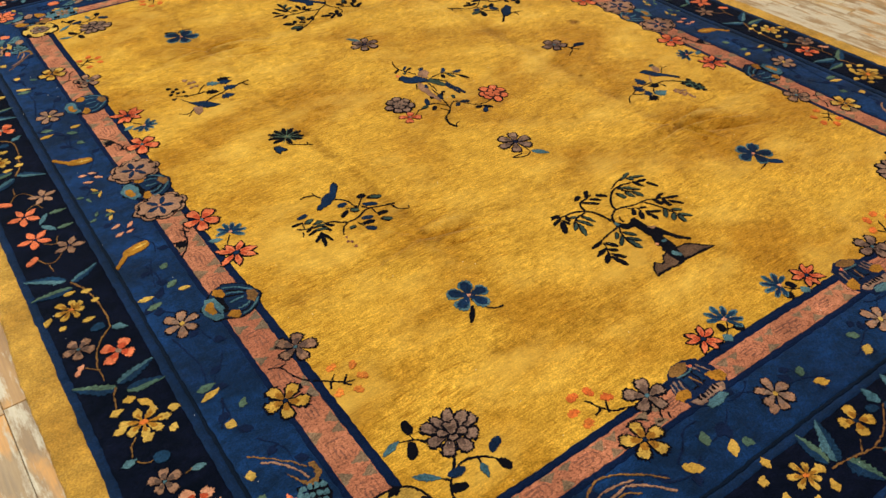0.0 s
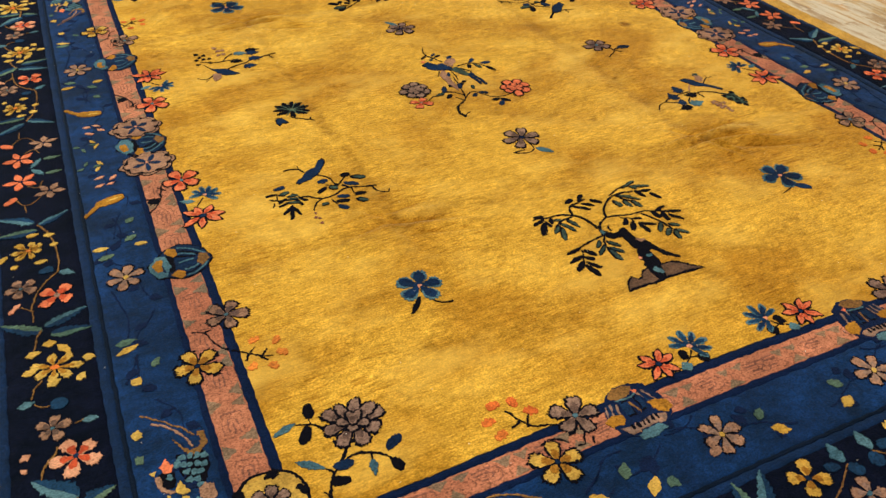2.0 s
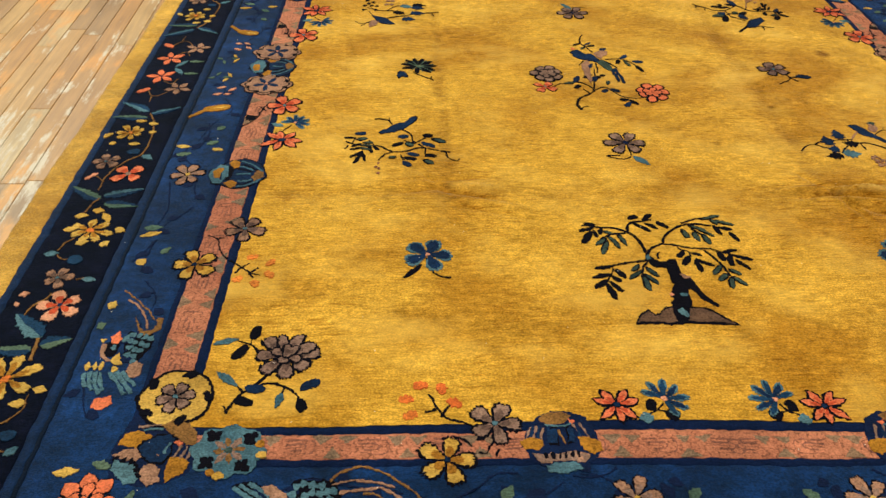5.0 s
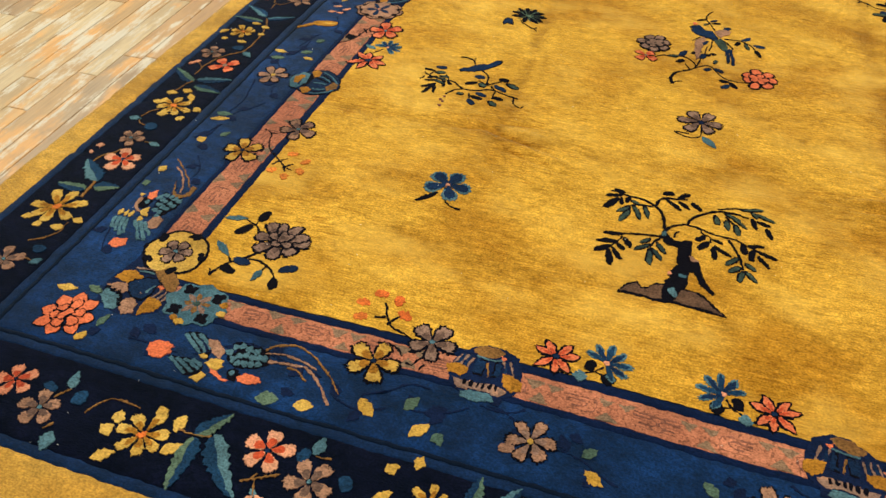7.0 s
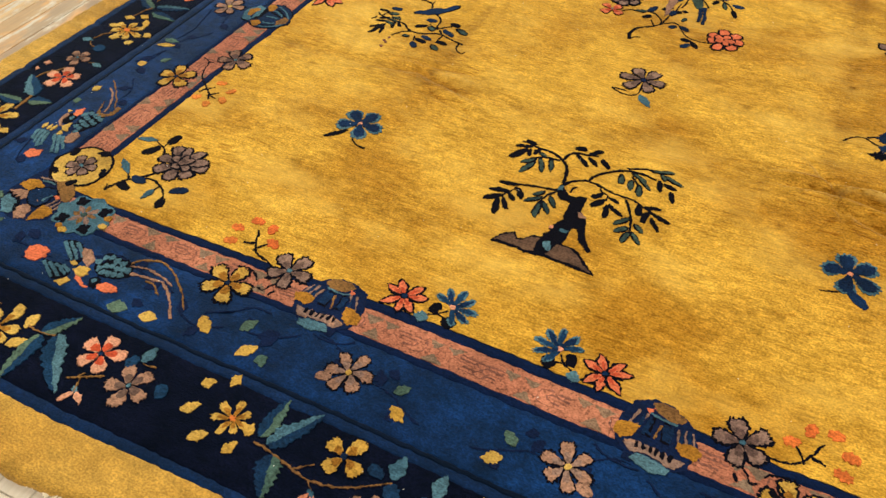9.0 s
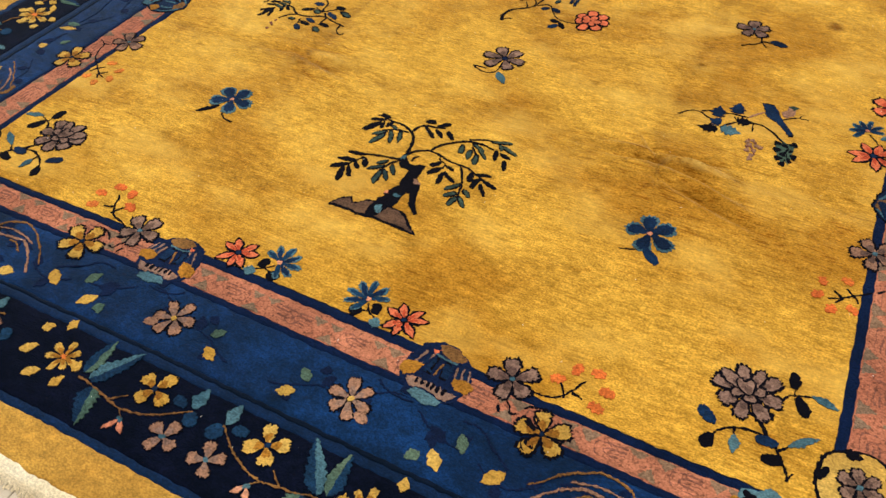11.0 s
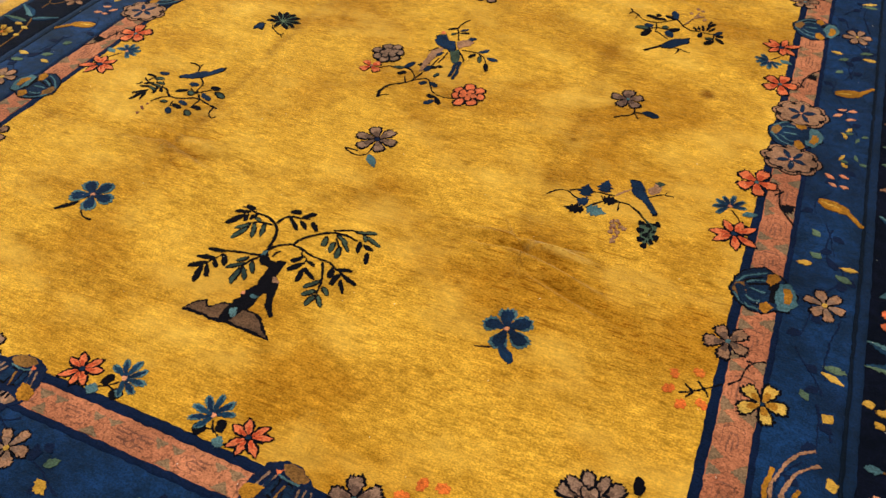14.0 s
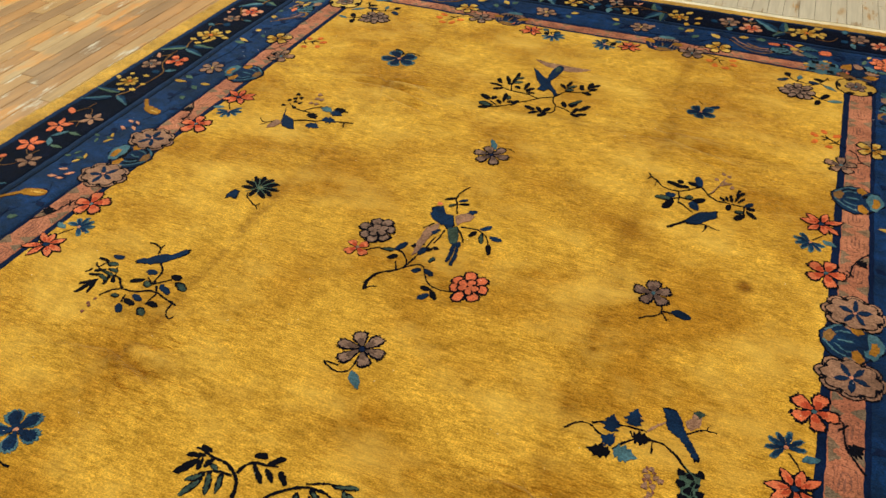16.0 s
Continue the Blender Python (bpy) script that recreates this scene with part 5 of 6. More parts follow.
def phoenix_side(m):
    m.patch("K", [(1040, 1071), (994, 1083), (992, 1117), (1008, 1150), (1022, 1153), (1037, 1129), (1046, 1093)])
    m.patch("K", [(1075, 1101), (1064, 1098), (1050, 1107), (1053, 1136), (1065, 1136), (1074, 1124)])
    m.dots("T", 6, [(1033, 1080), (1021, 1082), (1009, 1087), (998, 1092), (1035, 1096), (1024, 1100), (1011, 1105), (1001, 1110), (1032, 1113), (1020, 1118), (1009, 1122), (1029, 1130), (1018, 1134), (1016, 1147)])
    m.leaves("T", 14, [(1047, 1101, 1040, 1080)])
    m.patch("C", [(1070, 1084), (1059, 1069), (1051, 1090), (1055, 1106), (1066, 1102)])
    m.patch("Y", [(1087, 1093), (1077, 1090), (1078, 1101)])
    m.patch("W", [(1080, 1102), (1072, 1105), (1073, 1125), (1062, 1140), (1053, 1145), (1061, 1147), (1075, 1134), (1081, 1117)])
    m.dots("T", 5, [(1060, 1114)])
    m.patch("Y", [(1054, 1140), (1045, 1124), (1037, 1144), (1032, 1155), (1043, 1157), (1052, 1149)])
    m.patch("Y", [(1046, 1157), (1036, 1164), (1044, 1179)])
    m.patch("W", [(1019, 1156), (1008, 1147), (996, 1157), (994, 1180), (1010, 1185), (1021, 1170)])
    m.stroke("T", 8, 6, [(1047, 1173), (1027, 1198), (1008, 1223)])
    m.stroke("T", 8, 6, [(1038, 1171), (1016, 1195), (998, 1222)])
    m.stroke("T", 8, 6, [(1028, 1172), (1010, 1188), (996, 1204)])
    m.stroke("T", 8, 6, [(1092, 1174), (1088, 1189), (1078, 1205)])
    m.stroke("T", 8, 6, [(1083, 1173), (1076, 1193), (1067, 1214)])
    m.stroke("T", 8, 6, [(1073, 1173), (1065, 1199), (1052, 1223)])
    m.stroke("T", 8, 6, [(1063, 1173), (1057, 1196), (1048, 1214)])
    m.leaves("Y", 11, [(1090, 1168, 1091, 1146), (1078, 1169, 1077, 1148), (1066, 1168, 1066, 1148)])

def leaves_side(m):
    m.six("W", 1055, 556, 38, 10)
    m.leaves("G", 18, [(1100, 474, 1066, 464), (1038, 423, 1013, 409), (1029, 354, 1010, 335)])
    m.leaves("Y", 16, [(1110, 434, 1072, 437), (1022, 445, 992, 450)])
    m.leaves("N", 22, [(1068, 448, 1048, 415), (1087, 503, 1074, 480)])
    m.leaves("A", 30, [(1084, 250, 1009, 228)])
    m.stroke("A", 8, 12, [(1112, 291), (1095, 270), (1070, 244)])
    m.leaves("Y", 7, [(1062, 241, 1022, 233)])
    m.leaves("P", 12, [(1073, 126, 1049, 116), (1041, 140, 1019, 121), (1076, 164, 1054, 156), (1049, 164, 1029, 155)])
    m.leaves("G", 11, [(1108, 63, 1092, 56), (1088, 48, 1079, 26), (1070, 63, 1050, 55)])
    m.leaves("Y", 10, [(1067, 83, 1054, 66), (1060, 33, 1046, 59)])
    m.stroke("N", 5, 4, [(1088, 584), (1077, 637), (1066, 689), (1073, 742)])
    m.stroke("N", 5, 4, [(1064, 799), (1080, 843), (1095, 869)])
    m.stroke("N", 5, 4, [(1053, 318), (1042, 373), (1048, 424)])

def leaf_pairs_side(m):
    m.leaves("G", 20, [(1101, 758, 1060, 754)])
    m.leaves("Y", 18, [(1099, 785, 1059, 770)])
    m.leaves("G", 18, [(1044, 842, 1027, 824)])
    m.leaves("Y", 24, [(1085, 876, 1068, 863), (1100, 1010, 1089, 988)])
    m.leaves("G", 22, [(1105, 1061, 1091, 1050)])

def phoenix_tail_west(m):
    m.stroke("O", 5, 4, [(1084, 956), (1048, 988), (1021, 1017), (1003, 1042)])
    m.stroke("W", 4, 3, [(1069, 984), (1038, 1008), (1017, 1045), (1013, 1065)])
    m.patch("O", [(1043, 1030), (1028, 1059), (1018, 1071), (1004, 1073), (996, 1056), (999, 1035), (989, 1038), (989, 1068), (1005, 1085), (1023, 1079)])

def phoenix_tail_east(m):
    m.stroke("A", 9, 8, [(1007, 957), (1000, 1010), (1004, 1052), (1016, 1060), (1028, 1056), (1032, 1024), (1053, 984)])
    m.stroke("W", 6, 5, [(1011, 1045), (1010, 986), (1026, 943), (1048, 911), (1073, 898)])
    m.stroke("W", 6, 5, [(1019, 1041), (1028, 991), (1050, 947), (1080, 925)])

def vine_side_mid(m):
    m.stroke("O", 4, 3, [(1227, 83), (1203, 103), (1190, 71)])
    m.stroke("O", 4, 3, [(1254, 138), (1237, 176), (1217, 172), (1199, 145)])
    m.stroke("O", 4, 3, [(1237, 176), (1235, 210)])
    m.thin("C", 1240, 55, 41, 0)
    m.thin("W", 1178, 126, 36, 20)
    m.leaves("T", 16, [(1214, 5, 1187, 43)])
    m.leaves("G", 16, [(1183, 38, 1144, 36)])
    m.leaves("C", 16, [(1281, 153, 1249, 127)])
    m.ferns("T", 30, [(1220, 262, 1298, 212)])
    m.ferns("G", 30, [(1216, 296, 1301, 293)])
    m.ferns("T", 26, [(1211, 278, 1146, 237)])
    m.stroke("O", 6, 4, [(1214, 272), (1192, 317), (1181, 380), (1177, 435), (1182, 470), (1204, 492), (1221, 513), (1230, 536), (1239, 573), (1239, 616)])
    m.big("Y", 1237, 368, 36, 0)
    m.leaves("Y", 16, [(1238, 312, 1213, 313), (1205, 325, 1180, 324), (1194, 366, 1174, 367), (1299, 389, 1280, 367), (1274, 417, 1258, 414), (1227, 420, 1201, 422)])
    m.leaves("T", 18, [(1181, 471, 1152, 491)])
    m.leaves("L", 20, [(1218, 458, 1188, 457)])
    m.five("W", 1257, 499, 31, 0)
    m.four("C", 1191, 553, 40, 0)
    m.leaves("P", 14, [(1284, 574, 1267, 560), (1274, 563, 1260, 548)])
    m.stroke("O", 3, 3, [(1237, 586), (1260, 562)])

def vine_side_near(m):
    m.ferns("G", 34, [(1224, 655, 1299, 605)])
    m.ferns("T", 30, [(1220, 642, 1140, 615)])
    m.ferns("G", 30, [(1211, 670, 1138, 675)])
    m.stroke("O", 6, 4, [(1226, 650), (1238, 678), (1244, 715)])
    m.big("Y", 1209, 767, 43, 20)
    m.leaves("Y", 20, [(1258, 718, 1232, 714), (1226, 693, 1202, 699), (1201, 707, 1178, 740), (1160, 761, 1137, 767), (1173, 821, 1158, 802), (1227, 814, 1201, 803), (1266, 769, 1239, 758)])
    m.stroke("O", 4, 3, [(1235, 794), (1250, 810), (1254, 836)])
    m.leaves("T", 20, [(1276, 848, 1249, 846)])
    m.stroke("O", 4, 3, [(1249, 852), (1234, 871), (1223, 864)])
    m.leaves("L", 24, [(1222, 873, 1194, 855)])
    m.five("W", 1223, 920, 29, 40)
    m.leaves("T", 16, [(1176, 923, 1146, 926)])
    m.stroke("O", 3, 3, [(1187, 926), (1173, 922)])
    m.five("P", 1193, 1000, 41, 0)
    m.leaves("P", 16, [(1276, 972, 1262, 966), (1269, 995, 1277, 1000)])
    m.stroke("O", 5, 4, [(1219, 967), (1229, 991), (1246, 1006), (1247, 1027)])
    m.ferns("T", 46, [(1195, 1085, 1260, 1026)])
    m.ferns("G", 34, [(1192, 1106, 1143, 1091)])
    m.ferns("G", 34, [(1201, 1119, 1266, 1118)])
    m.stroke("O", 10, 8, [(1200, 1089), (1194, 1142)])

def vine_corner(m):
    m.big("Y", 1220, 1187, 55, 0)
    m.leaves("Y", 20, [(1245, 1223, 1263, 1237), (1213, 1239, 1229, 1251), (1166, 1240, 1191, 1241), (1167, 1208, 1141, 1212), (1256, 1156, 1242, 1136)])
    m.stroke("O", 4, 3, [(1167, 1221), (1166, 1258), (1182, 1279), (1203, 1296)])
    m.leaves("T", 18, [(1157, 1347, 1143, 1330)])
    m.leaves("L", 22, [(1170, 1318, 1164, 1294)])
    m.stroke("O", 3, 3, [(1192, 1338), (1160, 1339)])
    m.five("W", 1208, 1354, 34, 0)

def vine_near_out(m):
    m.five("P", 993, 1586, 33, 10)
    m.five("W", 922, 1620, 33, 0)
    m.leaves("T", 20, [(899, 1574, 909, 1538)])
    m.stroke("O", 4, 3, [(912, 1593), (897, 1574)])
    m.leaves("L", 24, [(933, 1588, 929, 1571), (886, 1586, 861, 1583)])
    m.leaves("T", 26, [(874, 1649, 871, 1686)])
    m.stroke("O", 4, 3, [(891, 1650), (882, 1636)])
    m.stroke("O", 4, 3, [(850, 1606), (842, 1587), (828, 1566), (804, 1565), (775, 1568)])
    m.big("Y", 745, 1610, 44, 0)
    m.leaves("Y", 22, [(794, 1605, 799, 1581), (745, 1555, 731, 1573), (793, 1672, 766, 1649), (700, 1629, 678, 1604), (702, 1588, 700, 1557)])
    m.leaves("Y", 30, [(806, 1629, 795, 1609)])
    m.ferns("G", 30, [(669, 1583, 634, 1531)])
    m.ferns("G", 38, [(667, 1586, 661, 1677)])
    m.ferns("T", 44, [(643, 1573, 565, 1661)])
    m.stroke("O", 5, 4, [(697, 1582), (673, 1584), (646, 1577)])
    m.five("P", 553, 1572, 39, -90)
    m.stroke("O", 5, 4, [(516, 1604), (545, 1621), (566, 1632)])
    m.stroke("O", 4, 3, [(555, 1627), (548, 1613)])
    m.stroke("O", 4, 4, [(548, 1624), (538, 1646)])
    m.leaves("P", 12, [(538, 1647, 549, 1672), (534, 1645, 514, 1662)])
    m.leaves("T", 9, [(546, 1640, 532, 1648)])
    m.five("W", 472, 1602, 37, 20)
    m.leaves("T", 24, [(482, 1556, 479, 1523)])
    m.stroke("O", 4, 3, [(479, 1559), (458, 1556)])
    m.leaves("L", 24, [(506, 1560, 486, 1565), (427, 1593, 411, 1579)])

def vine_near_mid(m):
    m.big("Y", 292, 1577, 34, 20)
    m.leaves("Y", 20, [(372, 1551, 355, 1533), (331, 1532, 327, 1508), (374, 1600, 350, 1578), (331, 1636, 310, 1612), (273, 1634, 263, 1607), (258, 1595, 258, 1572)])
    m.ferns("G", 34, [(236, 1587, 234, 1515)])
    m.ferns("T", 38, [(223, 1593, 174, 1515)])
    m.ferns("G", 42, [(204, 1600, 183, 1664)], True)
    m.stroke("O", 5, 4, [(241, 1598), (218, 1598), (168, 1609), (138, 1614), (100, 1606), (66, 1590), (29, 1563)])
    m.stroke("O", 4, 3, [(168, 1609), (144, 1590)])
    m.stroke("O", 3, 3, [(139, 1612), (124, 1626)])
    m.leaves("P", 11, [(125, 1631, 139, 1654), (121, 1630, 106, 1647)])
    m.leaves("T", 9, [(130, 1624, 118, 1632)])
    m.four("Y", 112, 1559, 37, 20)
    m.leaves("T", 26, [(32, 1560, 34, 1518)])
    m.leaves("L", 26, [(62, 1567, 56, 1548), (34, 1584, 10, 1570)])
    m.four("W", 44, 1621, 31, 20)

def bat_near(m):
    m.solid("N", [(343, 1324), (333, 1290), (314, 1272), (292, 1262), (261, 1261), (238, 1273), (224, 1302), (221, 1323), (225, 1350), (238, 1362), (264, 1370), (311, 1372), (334, 1361), (339, 1343)], "patch", 0.0006)
    m.patch("O", [(317, 1277), (297, 1265), (274, 1262), (260, 1270), (274, 1285), (297, 1290), (312, 1285)])
    m.patch("C", [(267, 1278), (255, 1283), (261, 1289)])
    m.stroke("V", 3.4, 2.8, [(330, 1295), (336, 1311), (337, 1322)])
    m.stroke("V", 3.4, 2.8, [(319, 1293), (325, 1311), (327, 1328)])
    m.stroke("V", 3.4, 2.8, [(309, 1296), (313, 1316), (316, 1332)])
    m.stroke("V", 3.4, 2.8, [(248, 1287), (240, 1304), (237, 1320)])
    m.stroke("V", 3.4, 2.8, [(259, 1290), (252, 1307), (249, 1323)])
    for x in (254, 264, 300, 316, 326):
        m.stroke("B", 4, 4, [(x, 1294), (x + (x - 282) * 0.12, 1326)])
    m.patch("B", [(303, 1299), (286, 1295), (287, 1330), (300, 1331)])
    m.patch("B", [(271, 1293), (259, 1297), (262, 1327), (272, 1328)])
    m.stroke("O", 6, 5, [(284, 1300), (282, 1317), (277, 1329)])
    m.patch("A", [(350, 1325), (333, 1316), (312, 1320), (312, 1332), (322, 1340), (341, 1342)])
    m.patch("A", [(255, 1315), (240, 1315), (221, 1322), (217, 1340), (233, 1348), (248, 1337)])
    for x, lean in ((342, 5), (332, 3), (322, 1), (229, -4), (240, -2)):
        m.stroke("N", 3, 2.4, [(x - lean, 1318), (x + lean, 1336)])
    m.stroke("T", 3.4, 2.8, [(262, 1288), (282, 1293), (306, 1290)])
    m.patch("W", [(324, 1356), (299, 1345), (296, 1353), (304, 1365), (319, 1364)])
    m.patch("W", [(264, 1342), (239, 1348), (249, 1362), (262, 1360)])
    m.patch("V", [(330, 1350), (268, 1344), (240, 1352), (250, 1364), (292, 1360), (318, 1366)])
    for x in (258, 268, 278, 288, 298, 308):
        m.blade("K", 6, x, 1345, x + 1, 1357, OVAL, "tooth", 0.0014)
    m.patch("T", [(312, 1370), (293, 1363), (263, 1364), (253, 1376), (286, 1386), (308, 1381)])


def band_vine(m):
    """The blue band's own vine, dark blue on blue, with small leaves."""
    for near in (False, True):
        lo, hi, mid = (40, 930, 1424) if near else (60, 1330, 1046)

        def at(s, off):
            return (s, mid + off) if near else (mid + off, s)

        def sway(s):
            return 30 * math.sin(s / 62 + 0.7) + 9 * math.sin(s / 23)

        s = lo
        while s < hi - 120:
            m.stroke("N", 4.4, 3.6, [at(s + 12 * k, sway(s + 12 * k)) for k in range(9)])
            for ds, side in ((34, 1), (82, -1)):
                x0, x1 = at(s + ds, sway(s + ds) + 3 * side), at(s + ds + 16, sway(s + ds) + 27 * side)
                m.leaves("N", 21, [(*x0, *x1)])
            s += 124


mirrored(band_vine, "dark_vine_motif", "dark blue vine on the blue band")
once(tree, "tree_motif", "dark blue willow tree woven on a brown mound")
once(center, "peony_branch_motif", "blue bird on a branch between coral and mauve peonies")
once(flower_near, "flower_motif", "mauve six-petalled flower with a curled stem")
once(flower_far, "flower_motif", "mauve six-petalled flower with a curled stem")
once(fan, "fan_leaf_motif", "dark fan of narrow leaves on a twig")
once(flower_right, "flower_motif", "mauve five-petalled flower on a thin twig")
for draw in (blue_near_left, blue_near_right, blue_far_left, blue_far_right):
    once(draw, "blue_flower_motif", "blue flower with a pink heart and short stem")
once(bird_near_left, "bird_branch_motif", "blue bird on a leafy branch")
once(bird_near_right, "bird_vine_motif", "blue bird on a vine with grapes")
once(bird_far_right, "bird_branch_motif", "blue bird on a leafy branch")
once(bird_far_left, "bird_vine_motif", "blue bird on a vine with grapes")
once(bird_far, "flying_bird_motif", "flying bird over dark leafy branches")
mirrored(rose_corner, "peony_motif", "mauve peony with blue and teal leaves")
mirrored(bat_side, "cloud_motif", "blue and gold cloud scroll", sides=((1, 1), (-1, 1), (1, -1),))
mirrored(bat_side, "cloud_motif", "blue and gold cloud scroll", lambda x, y: (x, y - 9), ((-1, -1),))
mirrored(bat_side, "cloud_motif", "blue and gold cloud scroll", lambda x, y: (x, y - 556), ((1, 1), (-1, 1)))
mirrored(bat_near, "cloud_motif", "blue and gold cloud scroll")
mirrored(flowers_side, "blossom_motif", "mauve and yellow blossoms with dark outlines", sides=((1, 1), (-1, 1), (1, -1),))
mirrored(flowers_side, "blossom_motif", "mauve and yellow blossoms with dark outlines", lambda x, y: (x - 8, y + 45), ((-1, -1),))
mirrored(flowers_near, "blossom_motif", "mauve and yellow blossoms with dark outlines", sides=((1, 1), (-1, 1), (-1, -1),))
mirrored(flowers_near, "blossom_motif", "mauve and yellow blossoms with dark outlines", lambda x, y: (x + 12, y - 8), ((1, -1),))
mirrored(sprig_side, "berry_sprig_motif", "faded coral berries on a dark twig", sides=((1, 1), (-1, 1), (1, -1),))
mirrored(sprig_side, "berry_sprig_motif", "faded coral berries on a dark twig", lambda x, y: (x - 4, y + 47), ((-1, -1),))
mirrored(sprig_near, "berry_sprig_motif", "faded coral berries on a dark twig", sides=((1, 1), (-1, 1), (-1, -1),))
mirrored(sprig_near, "berry_sprig_motif", "faded coral berries on a dark twig", lambda x, y: (x + 12, y - 2), ((1, -1),))
mirrored(lily_side, "lily_motif", "coral lily beside a small blue flower", sides=((1, 1), (-1, 1), (1, -1),))
mirrored(lily_side, "lily_motif", "coral lily beside a small blue flower", lambda x, y: (x + 1, y - 18), ((-1, -1),))
mirrored(lily_near, "lily_motif", "coral lily beside a small blue flower")
mirrored(red_side, "coral_flower_motif", "coral five-petalled flower")
mirrored(medallion_side, "medallion_motif", "scalloped tan medallion with a blue star")
mirrored(corner, "corner_rosette_motif", "yellow rosette beside a teal blossom", sides=((1, 1), (-1, 1), (-1, -1),))
mirrored(corner, "corner_rosette_motif", "yellow rosette beside a teal blossom", lambda x, y: (x + 8, y), ((1, -1),))
mirrored(butterfly, "butterfly_motif", "butterfly in blue, gold and teal")
mirrored(coral_rose, "coral_peony_motif", "coral peony with scattered leaves")
mirrored(bud_near, "bud_motif")
mirrored(bud_side, "bud_motif")
mirrored(phoenix_near, "phoenix_motif", "teal phoenix with a long gold tail")
mirrored(phoenix_side, "phoenix_motif", "teal phoenix with a long gold tail", sides=((1, 1), (-1, 1), (-1, -1),))
mirrored(phoenix_side, "phoenix_motif", "teal phoenix with a long gold tail", lambda x, y: (x + 13, y - 16), ((1, -1),))
mirrored(leaves_near, "scattered_leaf_motif", "tan flower among yellow and sage leaves")
mirrored(leaves_side, "scattered_leaf_motif", "tan flower among yellow and sage leaves")
mirrored(phoenix_tail_west, "phoenix_tail_motif", "long gold tail feathers", sides=((1, 1), (-1, 1), (-1, -1)))
mirrored(phoenix_tail_east, "phoenix_tail_motif", "long gold tail feathers", sides=((1, -1),))
mirrored(leaf_pairs_side, "scattered_leaf_motif", "loose yellow and sage leaves", sides=((1, 1), (-1, 1), (-1, -1)))
mirrored(leaf_pairs_side, "scattered_leaf_motif", "loose yellow and sage leaves", lambda x, y: (x + 6, y - 46), ((1, -1),))
mirrored(vine_side_mid, "vine_motif", "flowering vine with teal leaves")
mirrored(vine_side_near, "vine_motif", "flowering vine with teal leaves", sides=((1, 1), (-1, 1), (-1, -1),))
mirrored(vine_side_near, "vine_motif", "flowering vine with teal leaves", lambda x, y: (x, y - 27 * min(1, max(0, (y - 780) / 120))), ((1, -1),))
mirrored(vine_corner, "vine_motif", "flowering vine with teal leaves")
mirrored(vine_near_out, "vine_motif", "flowering vine with teal leaves")
mirrored(vine_near_mid, "vine_motif", "flowering vine with teal leaves")


def stripe_wear(m):
    """Cells with a thin meander line, parted by grey zigzag shading, along the rose stripe."""
    rng = random.Random(4)
    m.lift = -10000
    for lo, hi, at in ((0, 1260, "side"), (0, 800, "near")):
        a, b = (907, 969) if at == "side" else (1309, 1352)

        def put(points, s):
            p = [(a + (b - a) * u, s + v) for u, v in points]
            return [(x, y) if at == "side" else (y, x) for x, y in p]

        s = lo - 20
        while s < hi - 90:
            f = rng.uniform(0.85, 1.15)
            for line in ([(0.2, 60 * f), (0.2, 6), (0.82, 6), (0.82, 54 * f)], [(0.36, 60 * f), (0.36, 18), (0.66, 18), (0.66, 50 * f)], [(0.51, 60 * f), (0.51, 30)]):
                m.stroke("Q", 2.2, 1.9, put(line, s), "line")
            for side, v in ((0, 58), (1, 76), (0, 92)):
                v += rng.uniform(-5, 5)
                long, apex = rng.uniform(28, 38), rng.uniform(0.36, 0.5)
                m.solid("S", put([(side, v), (side, v + long), (abs(side - apex), v + long * 0.55)], s), "shading")
            s += rng.uniform(108, 118)


mirrored(stripe_wear, "stripe_shading")

# ---- room ----
def box(lo, hi):
    bm = bmesh.new()
    bmesh.ops.create_cube(bm, size=1)
    for v in bm.verts:
        v.co = [l + (h - l) * (c + 0.5) for l, h, c in zip(lo, hi, v.co)]
    return bm


def structure(name, bm, mat, label):
    return tagged(part(name, bm, mat, None), label, name.split("_")[0], kind="structure")


def paint(name, colour, rough=0.7):
    m, nodes, links, bsdf = material(name)
    coord = nodes.new("ShaderNodeTexCoord").outputs["Object"]
    n = noise_node(nodes, links, coord, 3, 5)
    links.new(mix(nodes, links, "MULTIPLY", 1.0, colour, ramp(nodes, links, n, 0.3, 0.7, (0.9, 0.9, 0.9, 1), (1, 1, 1, 1))), bsdf.inputs["Base Color"])
    bsdf.inputs["Roughness"].default_value = rough
    return m


# for the added, unseen walls and ceiling; its tone limits the bounced light
WALL = paint("wall_paint", lin(168, 156, 136))


